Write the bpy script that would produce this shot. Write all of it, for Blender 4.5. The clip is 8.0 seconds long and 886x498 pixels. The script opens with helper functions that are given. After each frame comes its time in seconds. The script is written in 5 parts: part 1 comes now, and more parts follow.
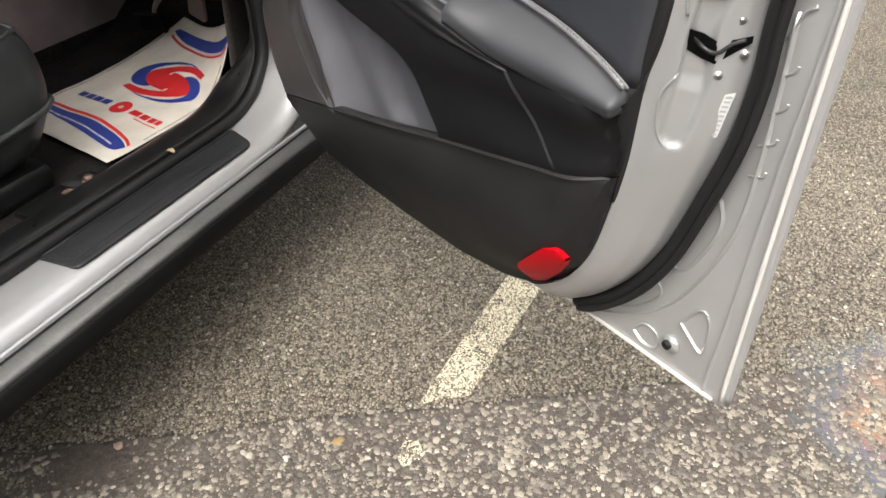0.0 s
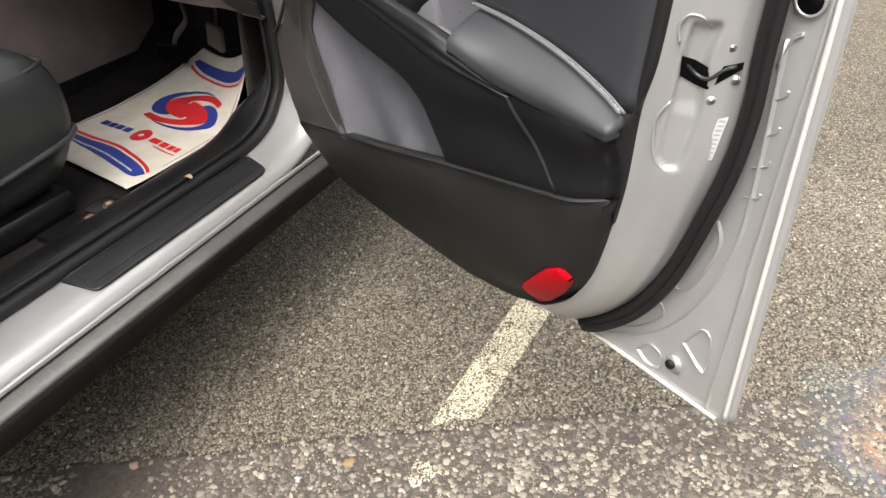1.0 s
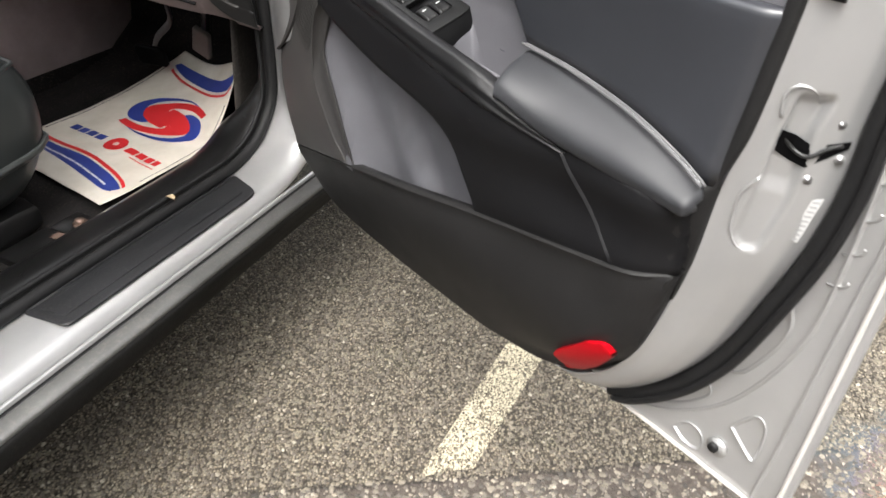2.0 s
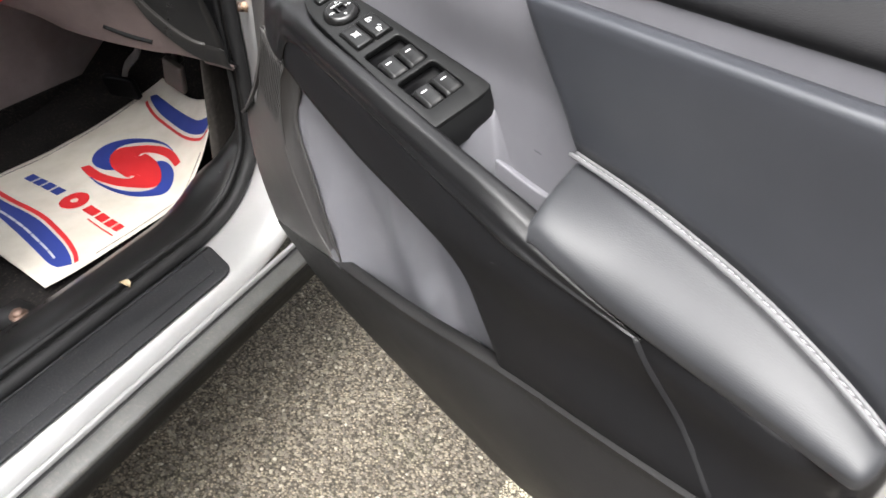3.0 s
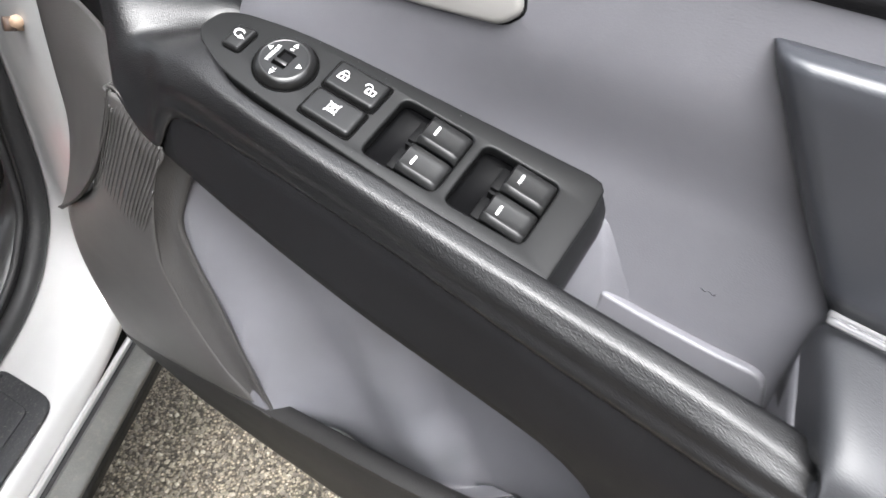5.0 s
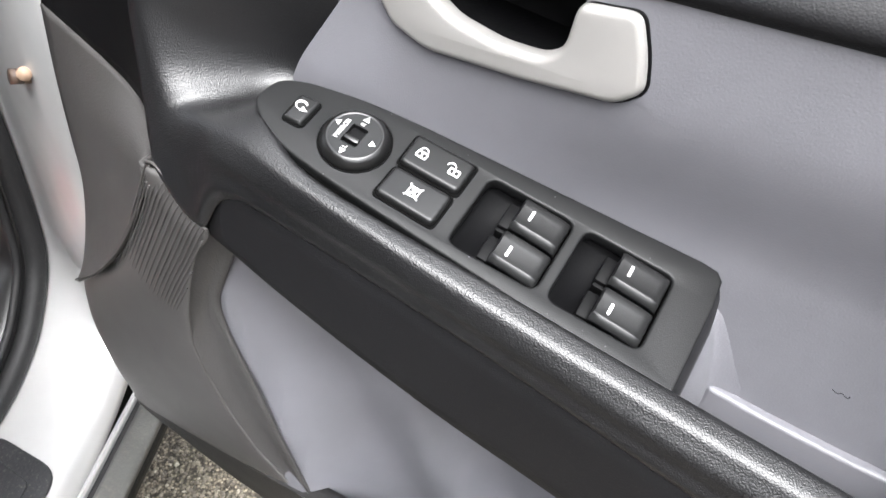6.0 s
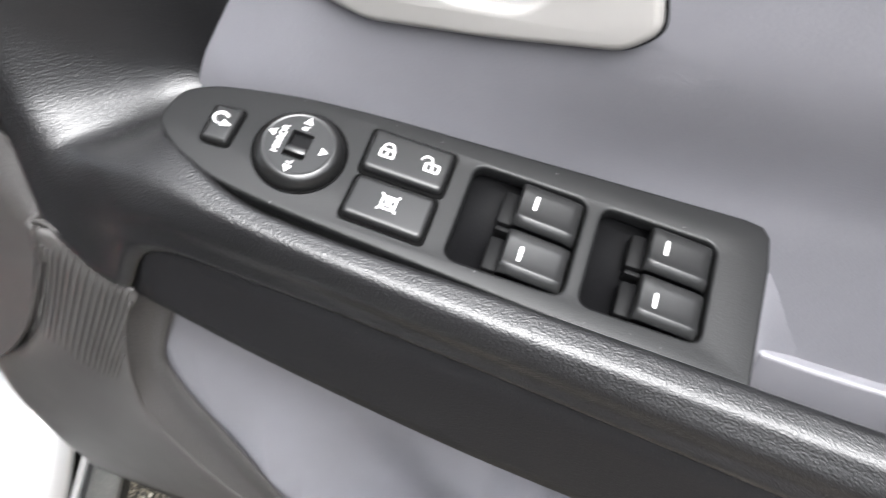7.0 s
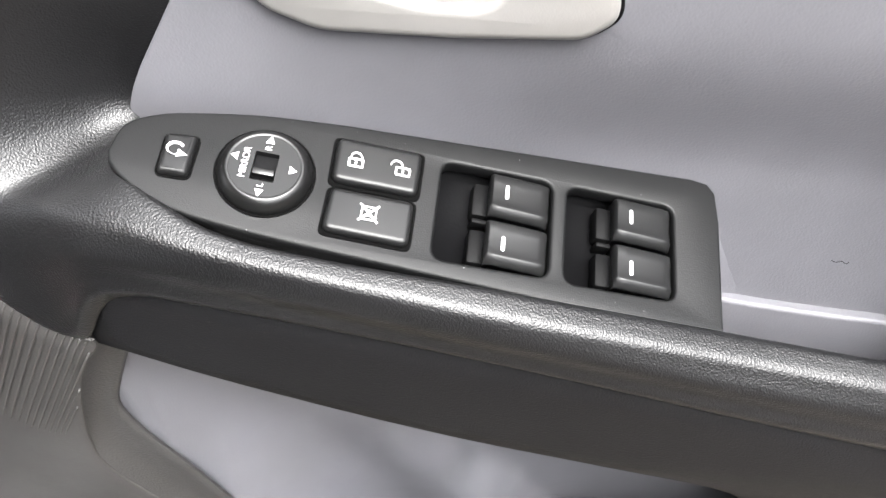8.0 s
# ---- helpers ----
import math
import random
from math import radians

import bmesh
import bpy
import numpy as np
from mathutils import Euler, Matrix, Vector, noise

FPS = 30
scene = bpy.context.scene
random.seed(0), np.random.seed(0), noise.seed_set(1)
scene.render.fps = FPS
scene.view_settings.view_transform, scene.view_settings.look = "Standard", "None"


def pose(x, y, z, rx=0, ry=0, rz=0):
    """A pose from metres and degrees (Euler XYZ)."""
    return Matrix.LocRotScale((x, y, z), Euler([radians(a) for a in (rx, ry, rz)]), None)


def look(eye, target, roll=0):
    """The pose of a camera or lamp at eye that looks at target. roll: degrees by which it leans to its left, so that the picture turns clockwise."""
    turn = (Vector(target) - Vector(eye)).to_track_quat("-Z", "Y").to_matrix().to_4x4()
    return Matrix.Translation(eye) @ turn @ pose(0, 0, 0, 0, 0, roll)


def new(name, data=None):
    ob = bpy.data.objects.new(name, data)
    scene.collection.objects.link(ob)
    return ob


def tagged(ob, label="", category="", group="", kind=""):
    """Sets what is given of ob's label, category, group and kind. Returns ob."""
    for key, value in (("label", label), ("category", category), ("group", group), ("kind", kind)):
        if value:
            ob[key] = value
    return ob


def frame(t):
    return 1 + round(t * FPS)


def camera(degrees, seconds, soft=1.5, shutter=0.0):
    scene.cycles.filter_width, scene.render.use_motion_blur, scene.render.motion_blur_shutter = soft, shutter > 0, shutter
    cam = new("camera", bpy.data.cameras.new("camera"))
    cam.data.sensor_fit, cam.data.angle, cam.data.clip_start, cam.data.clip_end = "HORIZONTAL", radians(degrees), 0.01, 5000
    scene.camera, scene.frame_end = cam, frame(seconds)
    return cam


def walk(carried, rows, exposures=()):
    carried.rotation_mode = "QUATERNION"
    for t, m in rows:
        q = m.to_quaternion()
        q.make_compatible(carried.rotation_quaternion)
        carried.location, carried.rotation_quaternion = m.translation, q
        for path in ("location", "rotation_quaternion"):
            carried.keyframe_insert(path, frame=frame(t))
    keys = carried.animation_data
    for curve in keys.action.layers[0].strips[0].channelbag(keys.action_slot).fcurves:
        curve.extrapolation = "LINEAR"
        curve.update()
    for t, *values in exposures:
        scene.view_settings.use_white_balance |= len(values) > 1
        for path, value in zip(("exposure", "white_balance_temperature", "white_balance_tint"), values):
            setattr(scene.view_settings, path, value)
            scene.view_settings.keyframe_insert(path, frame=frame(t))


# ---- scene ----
cam = camera(63.8, 8.0, 1.5, 0.35)
PATH = [
    (0, (0.052, 0.036, 1.147), (-0.003, 1.631, -0.057), -2.0),
    (0.5, (0.069, 0.013, 1.161), (-0.022, 1.646, 0.01), -2.6),
    (1, (0.066, 0.013, 1.156), (-0.034, 1.651, 0.012), -3.0),
    (1.2, (0.057, 0.022, 1.154), (-0.042, 1.66, 0.012), -2.5),
    (2.3, (-0.038, 0.215, 1.161), (0.002, 1.862, 0.027), 2.8),
    (2.5, (-0.034, 0.294, 1.162), (0.012, 1.927, 0.008), 2.4),
    (2.7, (-0.021, 0.373, 1.162), (0.005, 2.001, 0.0), 1.5),
    (3, (-0.018, 0.442, 1.153), (-0.058, 2.055, -0.028), 0.1),
    (3.2, (-0.025, 0.479, 1.147), (-0.126, 2.08, -0.047), -2.3),
    (3.3, (-0.041, 0.487, 1.150), (-0.148, 2.079, -0.056), -3.2),
    (3.5, (-0.077, 0.522, 1.172), (-0.158, 2.115, -0.034), -3.7),
    (3.7, (-0.125, 0.562, 1.188), (-0.126, 2.142, -0.037), -5.0),
    (3.8, (-0.151, 0.582, 1.185), (0.034, 2.149, -0.044), -3.7),
    (4, (-0.183, 0.629, 1.183), (0.142, 2.159, -0.062), -3.3),
    (4.2, (-0.203, 0.657, 1.164), (0.168, 2.18, -0.079), -0.8),
    (4.5, (-0.207, 0.695, 1.132), (0.257, 2.147, -0.163), 2.0),
    (4.7, (-0.174, 0.719, 1.122), (0.346, 2.151, -0.174), 3.7),
    (5.8, (-0.191, 0.843, 1.084), (0.418, 2.266, -0.182), 5.8),
    (6, (-0.206, 0.833, 1.108), (0.42, 2.26, -0.144), 5.5),
    (6.3, (-0.2, 0.854, 1.108), (0.457, 2.296, -0.111), 4.0),
    (6.5, (-0.203, 0.877, 1.104), (0.397, 2.282, -0.186), 1.6),
    (6.8, (-0.199, 0.901, 1.086), (0.444, 2.241, -0.252), -0.4),
    (7, (-0.2, 0.903, 1.088), (0.559, 2.152, -0.277), -0.8),
    (7.2, (-0.21, 0.918, 1.1), (0.671, 2.041, -0.301), -0.9),
    (7.5, (-0.22, 0.929, 1.095), (0.735, 1.97, -0.321), -1.0),
    (8, (-0.229, 0.934, 1.1), (0.774, 1.899, -0.336), 1.0),
]
STOPS = [(0.0, 1.85, 6720, 10), (1.2, 1.97, 6700, 10), (2.3, 2.19, 6580, 10), (3.0, 2.58, 6520, 10), (3.7, 2.63, 6450, 10), (4.7, 2.74, 6360, 10), (6.0, 2.79, 6320, 10), (7.0, 2.82, 6320, 10), (8.0, 2.97, 6470, 10)]
walk(cam, [(t, look(eye, target, roll)) for t, eye, target, roll in PATH], STOPS)

# ---- daylight: an overcast sky ----
world = bpy.data.worlds.new("overcast_sky")
scene.world = world
world.use_nodes = True
wn, wl = world.node_tree.nodes, world.node_tree.links
sky = wn.new("ShaderNodeTexSky")
sky.sky_type, sky.sun_disc = "NISHITA", False
sky.sun_elevation, sky.sun_rotation = radians(61), radians(197)
sky.air_density, sky.dust_density = 1.0, 4.0
veil = wn.new("ShaderNodeHueSaturation")
veil.inputs["Saturation"].default_value = 0.12
wl.new(sky.outputs["Color"], veil.inputs["Color"])
way = wn.new("ShaderNodeTexCoord")
axes = wn.new("ShaderNodeSeparateXYZ")
height = wn.new("ShaderNodeMapRange")
height.inputs["To Min"].default_value, height.inputs["To Max"].default_value = 0.42, 1.10
cloud = wn.new("ShaderNodeMix")
cloud.data_type, cloud.blend_type = "RGBA", "MULTIPLY"
cloud.inputs["Factor"].default_value = 1.0
wl.new(way.outputs["Generated"], axes.inputs["Vector"])
wl.new(axes.outputs["Z"], height.inputs["Value"])
wl.new(veil.outputs["Color"], cloud.inputs["A"])
wl.new(height.outputs["Result"], cloud.inputs["B"])
wl.new(cloud.outputs["Result"], wn["Background"].inputs["Color"])
wn["Background"].inputs["Strength"].default_value = 0.17

sun = new("sun", bpy.data.lights.new("sun", "SUN"))
sun.data.energy, sun.data.angle, sun.data.color = 0.9, radians(55), (1.0, 0.97, 0.93)
sun.matrix_world = look((0, 0, 6), (1.0, 3.2, 0))


# ---- materials ----
def material(name, rough=0.5, metal=0.0, color=(0.5, 0.5, 0.5)):
    m = bpy.data.materials.new(name)
    m.use_nodes = True
    b = m.node_tree.nodes["Principled BSDF"]
    b.inputs["Base Color"].default_value = (*color, 1)
    b.inputs["Roughness"].default_value = rough
    b.inputs["Metallic"].default_value = metal
    return m


def node(m, kind, **sets):
    n = m.node_tree.nodes.new(kind)
    for key, value in sets.items():
        n.inputs[key.replace("_", " ")].default_value = value
    return n


def link(m, a, b):
    m.node_tree.links.new(a, b)


def place(m, coord="Object"):
    return node(m, "ShaderNodeTexCoord").outputs[coord]


def ramp(m, source, stops):
    r = node(m, "ShaderNodeValToRGB")
    link(m, source, r.inputs["Fac"])
    while len(r.color_ramp.elements) < len(stops):
        r.color_ramp.elements.new(0.5)
    for e, (at, c) in zip(r.color_ramp.elements, stops):
        e.position, e.color = at, (*c, 1)
    return r.outputs["Color"]


def noise_of(m, vec, scale, detail=4.0, rough=0.55):
    n = node(m, "ShaderNodeTexNoise", Scale=scale, Detail=detail, Roughness=rough)
    link(m, vec, n.inputs["Vector"])
    return n.outputs["Fac"]


def cells(m, vec, scale, feature="F1"):
    v = node(m, "ShaderNodeTexVoronoi", Scale=scale)
    v.feature = feature
    link(m, vec, v.inputs["Vector"])
    return v


def bump(m, height, strength, distance, below=None):
    b = node(m, "ShaderNodeBump", Strength=strength, Distance=distance)
    link(m, height, b.inputs["Height"])
    if below is not None:
        link(m, below, b.inputs["Normal"])
    link(m, b.outputs["Normal"], m.node_tree.nodes["Principled BSDF"].inputs["Normal"])
    return b.outputs["Normal"]


def shade(m):
    return m.node_tree.nodes["Principled BSDF"]


def grained(name, color, rough=0.5, grain=900.0, relief=0.35, spread=0.25, wear=0.08, spec=0.5):
    """Moulded plastic or leathercloth: pebble grain, faint dusty patches."""
    m = material(name, rough, 0.0, color)
    at = place(m)
    patch = noise_of(m, at, 9.0, 5.0, 0.6)
    lo = tuple(c * (1 - spread) for c in color)
    hi = tuple(c * (1 + spread) for c in color)
    link(m, ramp(m, patch, [(0.3, lo), (0.7, hi)]), shade(m).inputs["Base Color"])
    r = node(m, "ShaderNodeMapRange")
    link(m, noise_of(m, at, 24.0, 6.0, 0.65), r.inputs["Value"])
    r.inputs["To Min"].default_value, r.inputs["To Max"].default_value = rough - wear, rough + wear
    link(m, r.outputs["Result"], shade(m).inputs["Roughness"])
    shade(m).inputs["Specular IOR Level"].default_value = spec
    peb = cells(m, at, grain, "SMOOTH_F1")
    low = bump(m, peb.outputs["Distance"], relief, 0.0006)
    bump(m, noise_of(m, at, grain * 1.7, 2.0), relief * 0.4, 0.0003, low)
    return m


def paint(name, color):
    """Metallic car paint with fine flakes, road film and specks of dirt."""
    m = material(name, 0.35, 0.55, color)
    at = place(m)
    film = noise_of(m, at, 7.0, 6.0, 0.6)
    link(m, ramp(m, film, [(0.3, tuple(c * 0.88 for c in color)), (0.7, color)]), shade(m).inputs["Base Color"])
    r = node(m, "ShaderNodeMapRange")
    link(m, noise_of(m, at, 30.0, 5.0), r.inputs["Value"])
    r.inputs["To Min"].default_value, r.inputs["To Max"].default_value = 0.28, 0.45
    link(m, r.outputs["Result"], shade(m).inputs["Roughness"])
    shade(m).inputs["Coat Weight"].default_value, shade(m).inputs["Coat Roughness"].default_value = 0.35, 0.12
    bump(m, noise_of(m, at, 160.0, 2.0), 0.05, 0.0004)
    return m


SILVER = paint("silver_paint", (0.45, 0.45, 0.447))
PANEL = grained("grey_panel", (0.112, 0.111, 0.122), 0.50, 1100, 0.18, 0.12)
PAD = grained("charcoal_leathercloth", (0.030, 0.0318, 0.0375), 0.35, 1300, 0.12, 0.12, 0.06, 0.75)
ARM = grained("grey_leathercloth", (0.026, 0.027, 0.030), 0.47, 1200, 0.2, 0.12, 0.06, 0.45)
SEAM = grained("pale_grey_welt", (0.10, 0.10, 0.104), 0.55, 1200, 0.25, 0.12)
LIP = grained("black_soft_plastic", (0.0055, 0.0055, 0.006), 0.33, 1500, 0.34, 0.12, 0.05, 0.5)
FACE = grained("black_insert", (0.0045, 0.0045, 0.0053), 0.58, 1300, 0.25, 0.15, 0.05, 0.25)
LOWER = grained("dark_lower_plastic", (0.013, 0.0127, 0.0128), 0.55, 700, 0.4, 0.2, 0.06, 0.25)
COVER = grained("brown_grey_plastic", (0.034, 0.032, 0.031), 0.5, 900, 0.25, 0.15, 0.06, 0.35)
COLUMN = grained("taupe_grey_plastic", (0.046, 0.044, 0.043), 0.45, 1100, 0.2, 0.15, 0.06, 0.4)
LINER = grained("grey_pocket_liner", (0.100, 0.100, 0.111), 0.42, 1500, 0.15, 0.12)
SWITCH = grained("black_switch_panel", (0.0065, 0.0067, 0.0069), 0.44, 2200, 0.12, 0.1, 0.05, 0.22)
BUTTON = grained("black_button", (0.0085, 0.0086, 0.0088), 0.30, 2600, 0.06, 0.1, 0.04, 0.32)
GLOSS = grained("glossy_black_plastic", (0.004, 0.004, 0.004), 0.30, 2600, 0.04, 0.1, 0.04, 0.6)
# flat black for the shadow lines round keys and dial
VOID = material("black_gap_shade", 0.9, 0.0, (0.0015, 0.0015, 0.0015))
shade(VOID).inputs["Specular IOR Level"].default_value = 0.05
# near-black that keeps wells and other hollows dark in any light
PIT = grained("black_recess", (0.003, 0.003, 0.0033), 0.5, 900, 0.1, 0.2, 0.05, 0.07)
RUBBER = grained("black_rubber", (0.008, 0.008, 0.0085), 0.6, 500, 0.3, 0.25, 0.08, 0.3)
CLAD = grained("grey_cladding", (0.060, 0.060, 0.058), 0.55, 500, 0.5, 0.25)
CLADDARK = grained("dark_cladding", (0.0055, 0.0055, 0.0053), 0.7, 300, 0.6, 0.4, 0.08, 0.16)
PLATE = grained("black_tread_plate", (0.013, 0.0135, 0.015), 0.45, 420, 0.5, 0.3, 0.08, 0.4)
CARPET = grained("black_carpet", (0.012, 0.011, 0.011), 0.95, 250, 1.0, 0.4, 0.05, 0.15)
TRIM = grained("dark_cabin_plastic", (0.008, 0.0079, 0.008), 0.30, 900, 0.15, 0.3, 0.08, 0.5)
KNEE = grained("dusky_knee_panel", (0.092, 0.070, 0.067), 0.45, 700, 0.3, 0.4)
SEAT = grained("black_seat_leather", (0.026, 0.029, 0.0287), 0.36, 700, 0.3, 0.2, 0.06, 0.6)
# column grey made darker: the shade on the rim's bevel is in this colour
RIMSHADE = grained("shaded_grey_pocket_frame", (0.040, 0.0385, 0.038), 0.48, 900, 0.3, 0.15, 0.06, 0.35)
HANDLE = grained("satin_silver_handle", (0.37, 0.36, 0.345), 0.36, 1600, 0.08, 0.05, 0.05)
WHITE = material("white_mark", 0.5, 0.0, (0.56, 0.56, 0.56))
THREAD = material("grey_thread", 0.7, 0.0, (0.42, 0.42, 0.43))
shade(HANDLE).inputs["Metallic"].default_value = 0.55
STEEL = material("zinc_steel", 0.35, 0.9, (0.45, 0.45, 0.46))
RED = material("red_reflector", 0.4, 0.0, (0.42, 0.002, 0.008))
shade(RED).inputs["Specular IOR Level"].default_value = 0.1
SCARLET = material("red_plastic", 0.35, 0.0, (0.75, 0.015, 0.012))


def dusty(m, scale, low, high, amount, tint=(0.20, 0.18, 0.15)):
    """Grit and dust caught on a dark surface, in specks and in smears."""
    old = shade(m).inputs["Base Color"].links[0].from_socket
    at = place(m)
    mask = node(m, "ShaderNodeMath")
    mask.operation = "MULTIPLY"
    link(m, ramp(m, noise_of(m, at, scale, 3.0, 0.7), [(low, (0, 0, 0)), (high, (amount, amount, amount))]), mask.inputs[0])
    link(m, ramp(m, noise_of(m, at, scale * 0.05, 4.0, 0.6), [(0.35, (0.15, 0.15, 0.15)), (0.65, (1, 1, 1))]), mask.inputs[1])
    x = node(m, "ShaderNodeMix", )
    x.data_type = "RGBA"
    link(m, mask.outputs["Value"], x.inputs["Factor"])
    link(m, old, x.inputs["A"])
    x.inputs["B"].default_value = (*tint, 1)
    link(m, x.outputs["Result"], shade(m).inputs["Base Color"])


dusty(PLATE, 260.0, 0.56, 0.70, 0.35)
dusty(TRIM, 300.0, 0.60, 0.72, 0.08)
dusty(CARPET, 220.0, 0.55, 0.70, 0.5, (0.16, 0.13, 0.10))
dusty(CLADDARK, 160.0, 0.58, 0.72, 0.07)
dusty(CLAD, 160.0, 0.50, 0.70, 0.25)
dusty(RUBBER, 260.0, 0.58, 0.72, 0.10)
dusty(LOWER, 500.0, 0.64, 0.74, 0.30)
dusty(FACE, 700.0, 0.66, 0.74, 0.30)
dusty(LIP, 900.0, 0.68, 0.75, 0.35)


# ---- shaping helpers ----
def part(name, mesh, mat, parent=None, label="", at=None):
    """One mesh object under a thing or a part."""
    if isinstance(mesh, bmesh.types.BMesh):
        bm, mesh = mesh, bpy.data.meshes.new(name)
        bm.normal_update()
        bm.to_mesh(mesh)
        bm.free()
    mesh.materials.clear()
    mesh.materials.append(mat)
    ob = new(name, mesh)
    if parent is not None and parent.parent is not None and parent.parent.parent is not None:
        at = parent.matrix_basis @ (at if at is not None else Matrix())
        parent = parent.parent
    if parent is not None:
        ob.parent = parent
    if at is not None:
        ob.matrix_basis = at
    if label:
        ob["label"] = label
    return ob


def soften(bm, limit=38.0):
    for f in bm.faces:
        f.smooth = True
    for e in bm.edges:
        if len(e.link_faces) == 2 and e.calc_face_angle(0) > radians(limit):
            e.smooth = False
    return bm


def thicken(ob, t, offset=-1.0):
    m = ob.modifiers.new("thickness", "SOLIDIFY")
    m.thickness, m.offset = t, offset
    return ob


def round_edges(ob, width, steps=2, limit=35.0):
    m = ob.modifiers.new("rounding", "BEVEL")
    m.width, m.segments, m.limit_method, m.angle_limit = width, steps, "ANGLE", radians(limit)
    m.harden_normals = False
    return ob


def glide(points, steps):
    """A smooth line through the points, steps pieces to each span."""
    p = [Vector(q) for q in points]
    out = []
    for i in range(len(p) - 1):
        a, b, c, d = p[max(i - 1, 0)], p[i], p[i + 1], p[min(i + 2, len(p) - 1)]
        for k in range(steps):
            t = k / steps
            out.append(0.5 * (2 * b + (c - a) * t + (2 * a - 5 * b + 4 * c - d) * t * t + (3 * b - a - 3 * c + d) * t ** 3))
    return out + [p[-1]]


def loft(rows, closed=False, limit=38.0):
    bm = bmesh.new()
    grid = [[bm.verts.new(p) for p in row] for row in rows]
    for a, b in zip(grid, grid[1:]):
        n = len(a)
        for i in range(n if closed else n - 1):
            j = (i + 1) % n
            quad = [a[i], a[j], b[j], b[i]]
            if len(set(quad)) == 4:
                bm.faces.new(quad)
    bmesh.ops.remove_doubles(bm, verts=bm.verts, dist=1e-6)
    bmesh.ops.recalc_face_normals(bm, faces=bm.faces)
    return soften(bm, limit)


def skin(stations, across, along, limit=38.0):
    """A smooth sheet through stations, each a short list of points."""
    lines = [glide(s, along) for s in stations]
    cols = [glide([l[i] for l in lines], across) for i in range(len(lines[0]))]
    return loft([[c[j] for c in cols] for j in range(len(cols[0]))], limit=limit)


def tube(points, r, sides=10, steps=4, flat=1.0, capped=True):
    """A round cord along a line."""
    line = glide(points, steps) if steps > 1 else [Vector(p) for p in points]
    rows = []
    side = None
    for i, p in enumerate(line):
        d = (line[min(i + 1, len(line) - 1)] - line[max(i - 1, 0)]).normalized()
        if side is None:
            side = d.orthogonal().normalized()
        side = (side - d * side.dot(d)).normalized()
        up = d.cross(side)
        rows.append([p + r * (math.cos(a) * side + flat * math.sin(a) * up) for a in (2 * math.pi * k / sides for k in range(sides))])
    bm = loft(rows, closed=True)
    if capped:
        bmesh.ops.holes_fill(bm, edges=[e for e in bm.edges if e.is_boundary], sides=0)
    return bm


def outline(points, r, steps=5):
    """A closed polygon with its corners rounded by r (one number or one each)."""
    p = [Vector((q[0], q[1], 0)) for q in points]
    rs = r if isinstance(r, (list, tuple)) else [r] * len(p)
    out = []
    for i, c in enumerate(p):
        a, b = p[i - 1] - c, p[(i + 1) % len(p)] - c
        k = min(rs[i], a.length * 0.49, b.length * 0.49)
        s, e = c + a.normalized() * k, c + b.normalized() * k
        for j in range(steps + 1):
            t = j / steps
            out.append((s * (1 - t) ** 2 + 2 * c * t * (1 - t) + e * t * t)[:2])
    return out


def ring(cx, cy, r, n=28, squash=1.0):
    return [(cx + r * math.cos(2 * math.pi * k / n), cy + r * squash * math.sin(2 * math.pi * k / n)) for k in range(n)]


def plate(name, loops, thick, edge=0.0, steps=2):
    """A flat piece in the xy plane, its top at z = 0, with holes and rounded rims."""
    cu = bpy.data.curves.new(name, "CURVE")
    cu.dimensions, cu.fill_mode = "2D", "BOTH"
    for loop in loops:
        s = cu.splines.new("POLY")
        s.points.add(len(loop) - 1)
        for q, (x, y) in zip(s.points, loop):
            q.co = (x, y, 0, 1)
        s.use_cyclic_u = True
    cu.extrude, cu.bevel_depth, cu.bevel_resolution, cu.offset = max(thick / 2 - edge, 1e-5), edge, steps, -edge
    tmp = bpy.data.objects.new(name, cu)
    scene.collection.objects.link(tmp)
    bpy.context.view_layer.update()
    me = bpy.data.meshes.new_from_object(tmp.evaluated_get(bpy.context.evaluated_depsgraph_get()))
    bpy.data.objects.remove(tmp)
    bpy.data.curves.remove(cu)
    me.transform(Matrix.Translation((0, 0, -thick / 2)))
    bm = bmesh.new()
    bm.from_mesh(me)
    bpy.data.meshes.remove(me)
    bmesh.ops.remove_doubles(bm, verts=bm.verts, dist=1e-6)
    bmesh.ops.recalc_face_normals(bm, faces=bm.faces)
    return soften(bm)


def block(x0, x1, y0, y1, z0, z1, edge=0.0, steps=2):
    bm = bmesh.new()
    bmesh.ops.create_cube(bm, size=1)
    for v in bm.verts:
        v.co = ((x0 + x1) / 2 + v.co.x * (x1 - x0), (y0 + y1) / 2 + v.co.y * (y1 - y0), (z0 + z1) / 2 + v.co.z * (z1 - z0))
    if edge:
        bmesh.ops.bevel(bm, geom=bm.edges[:], offset=edge, segments=steps, affect="EDGES", profile=0.5)
    return soften(bm)


def merged(*bms):
    bm = bms[0]
    for other in bms[1:]:
        me = bpy.data.meshes.new("joined")
        other.to_mesh(me)
        other.free()
        bm.from_mesh(me)
        bpy.data.meshes.remove(me)
    return bm


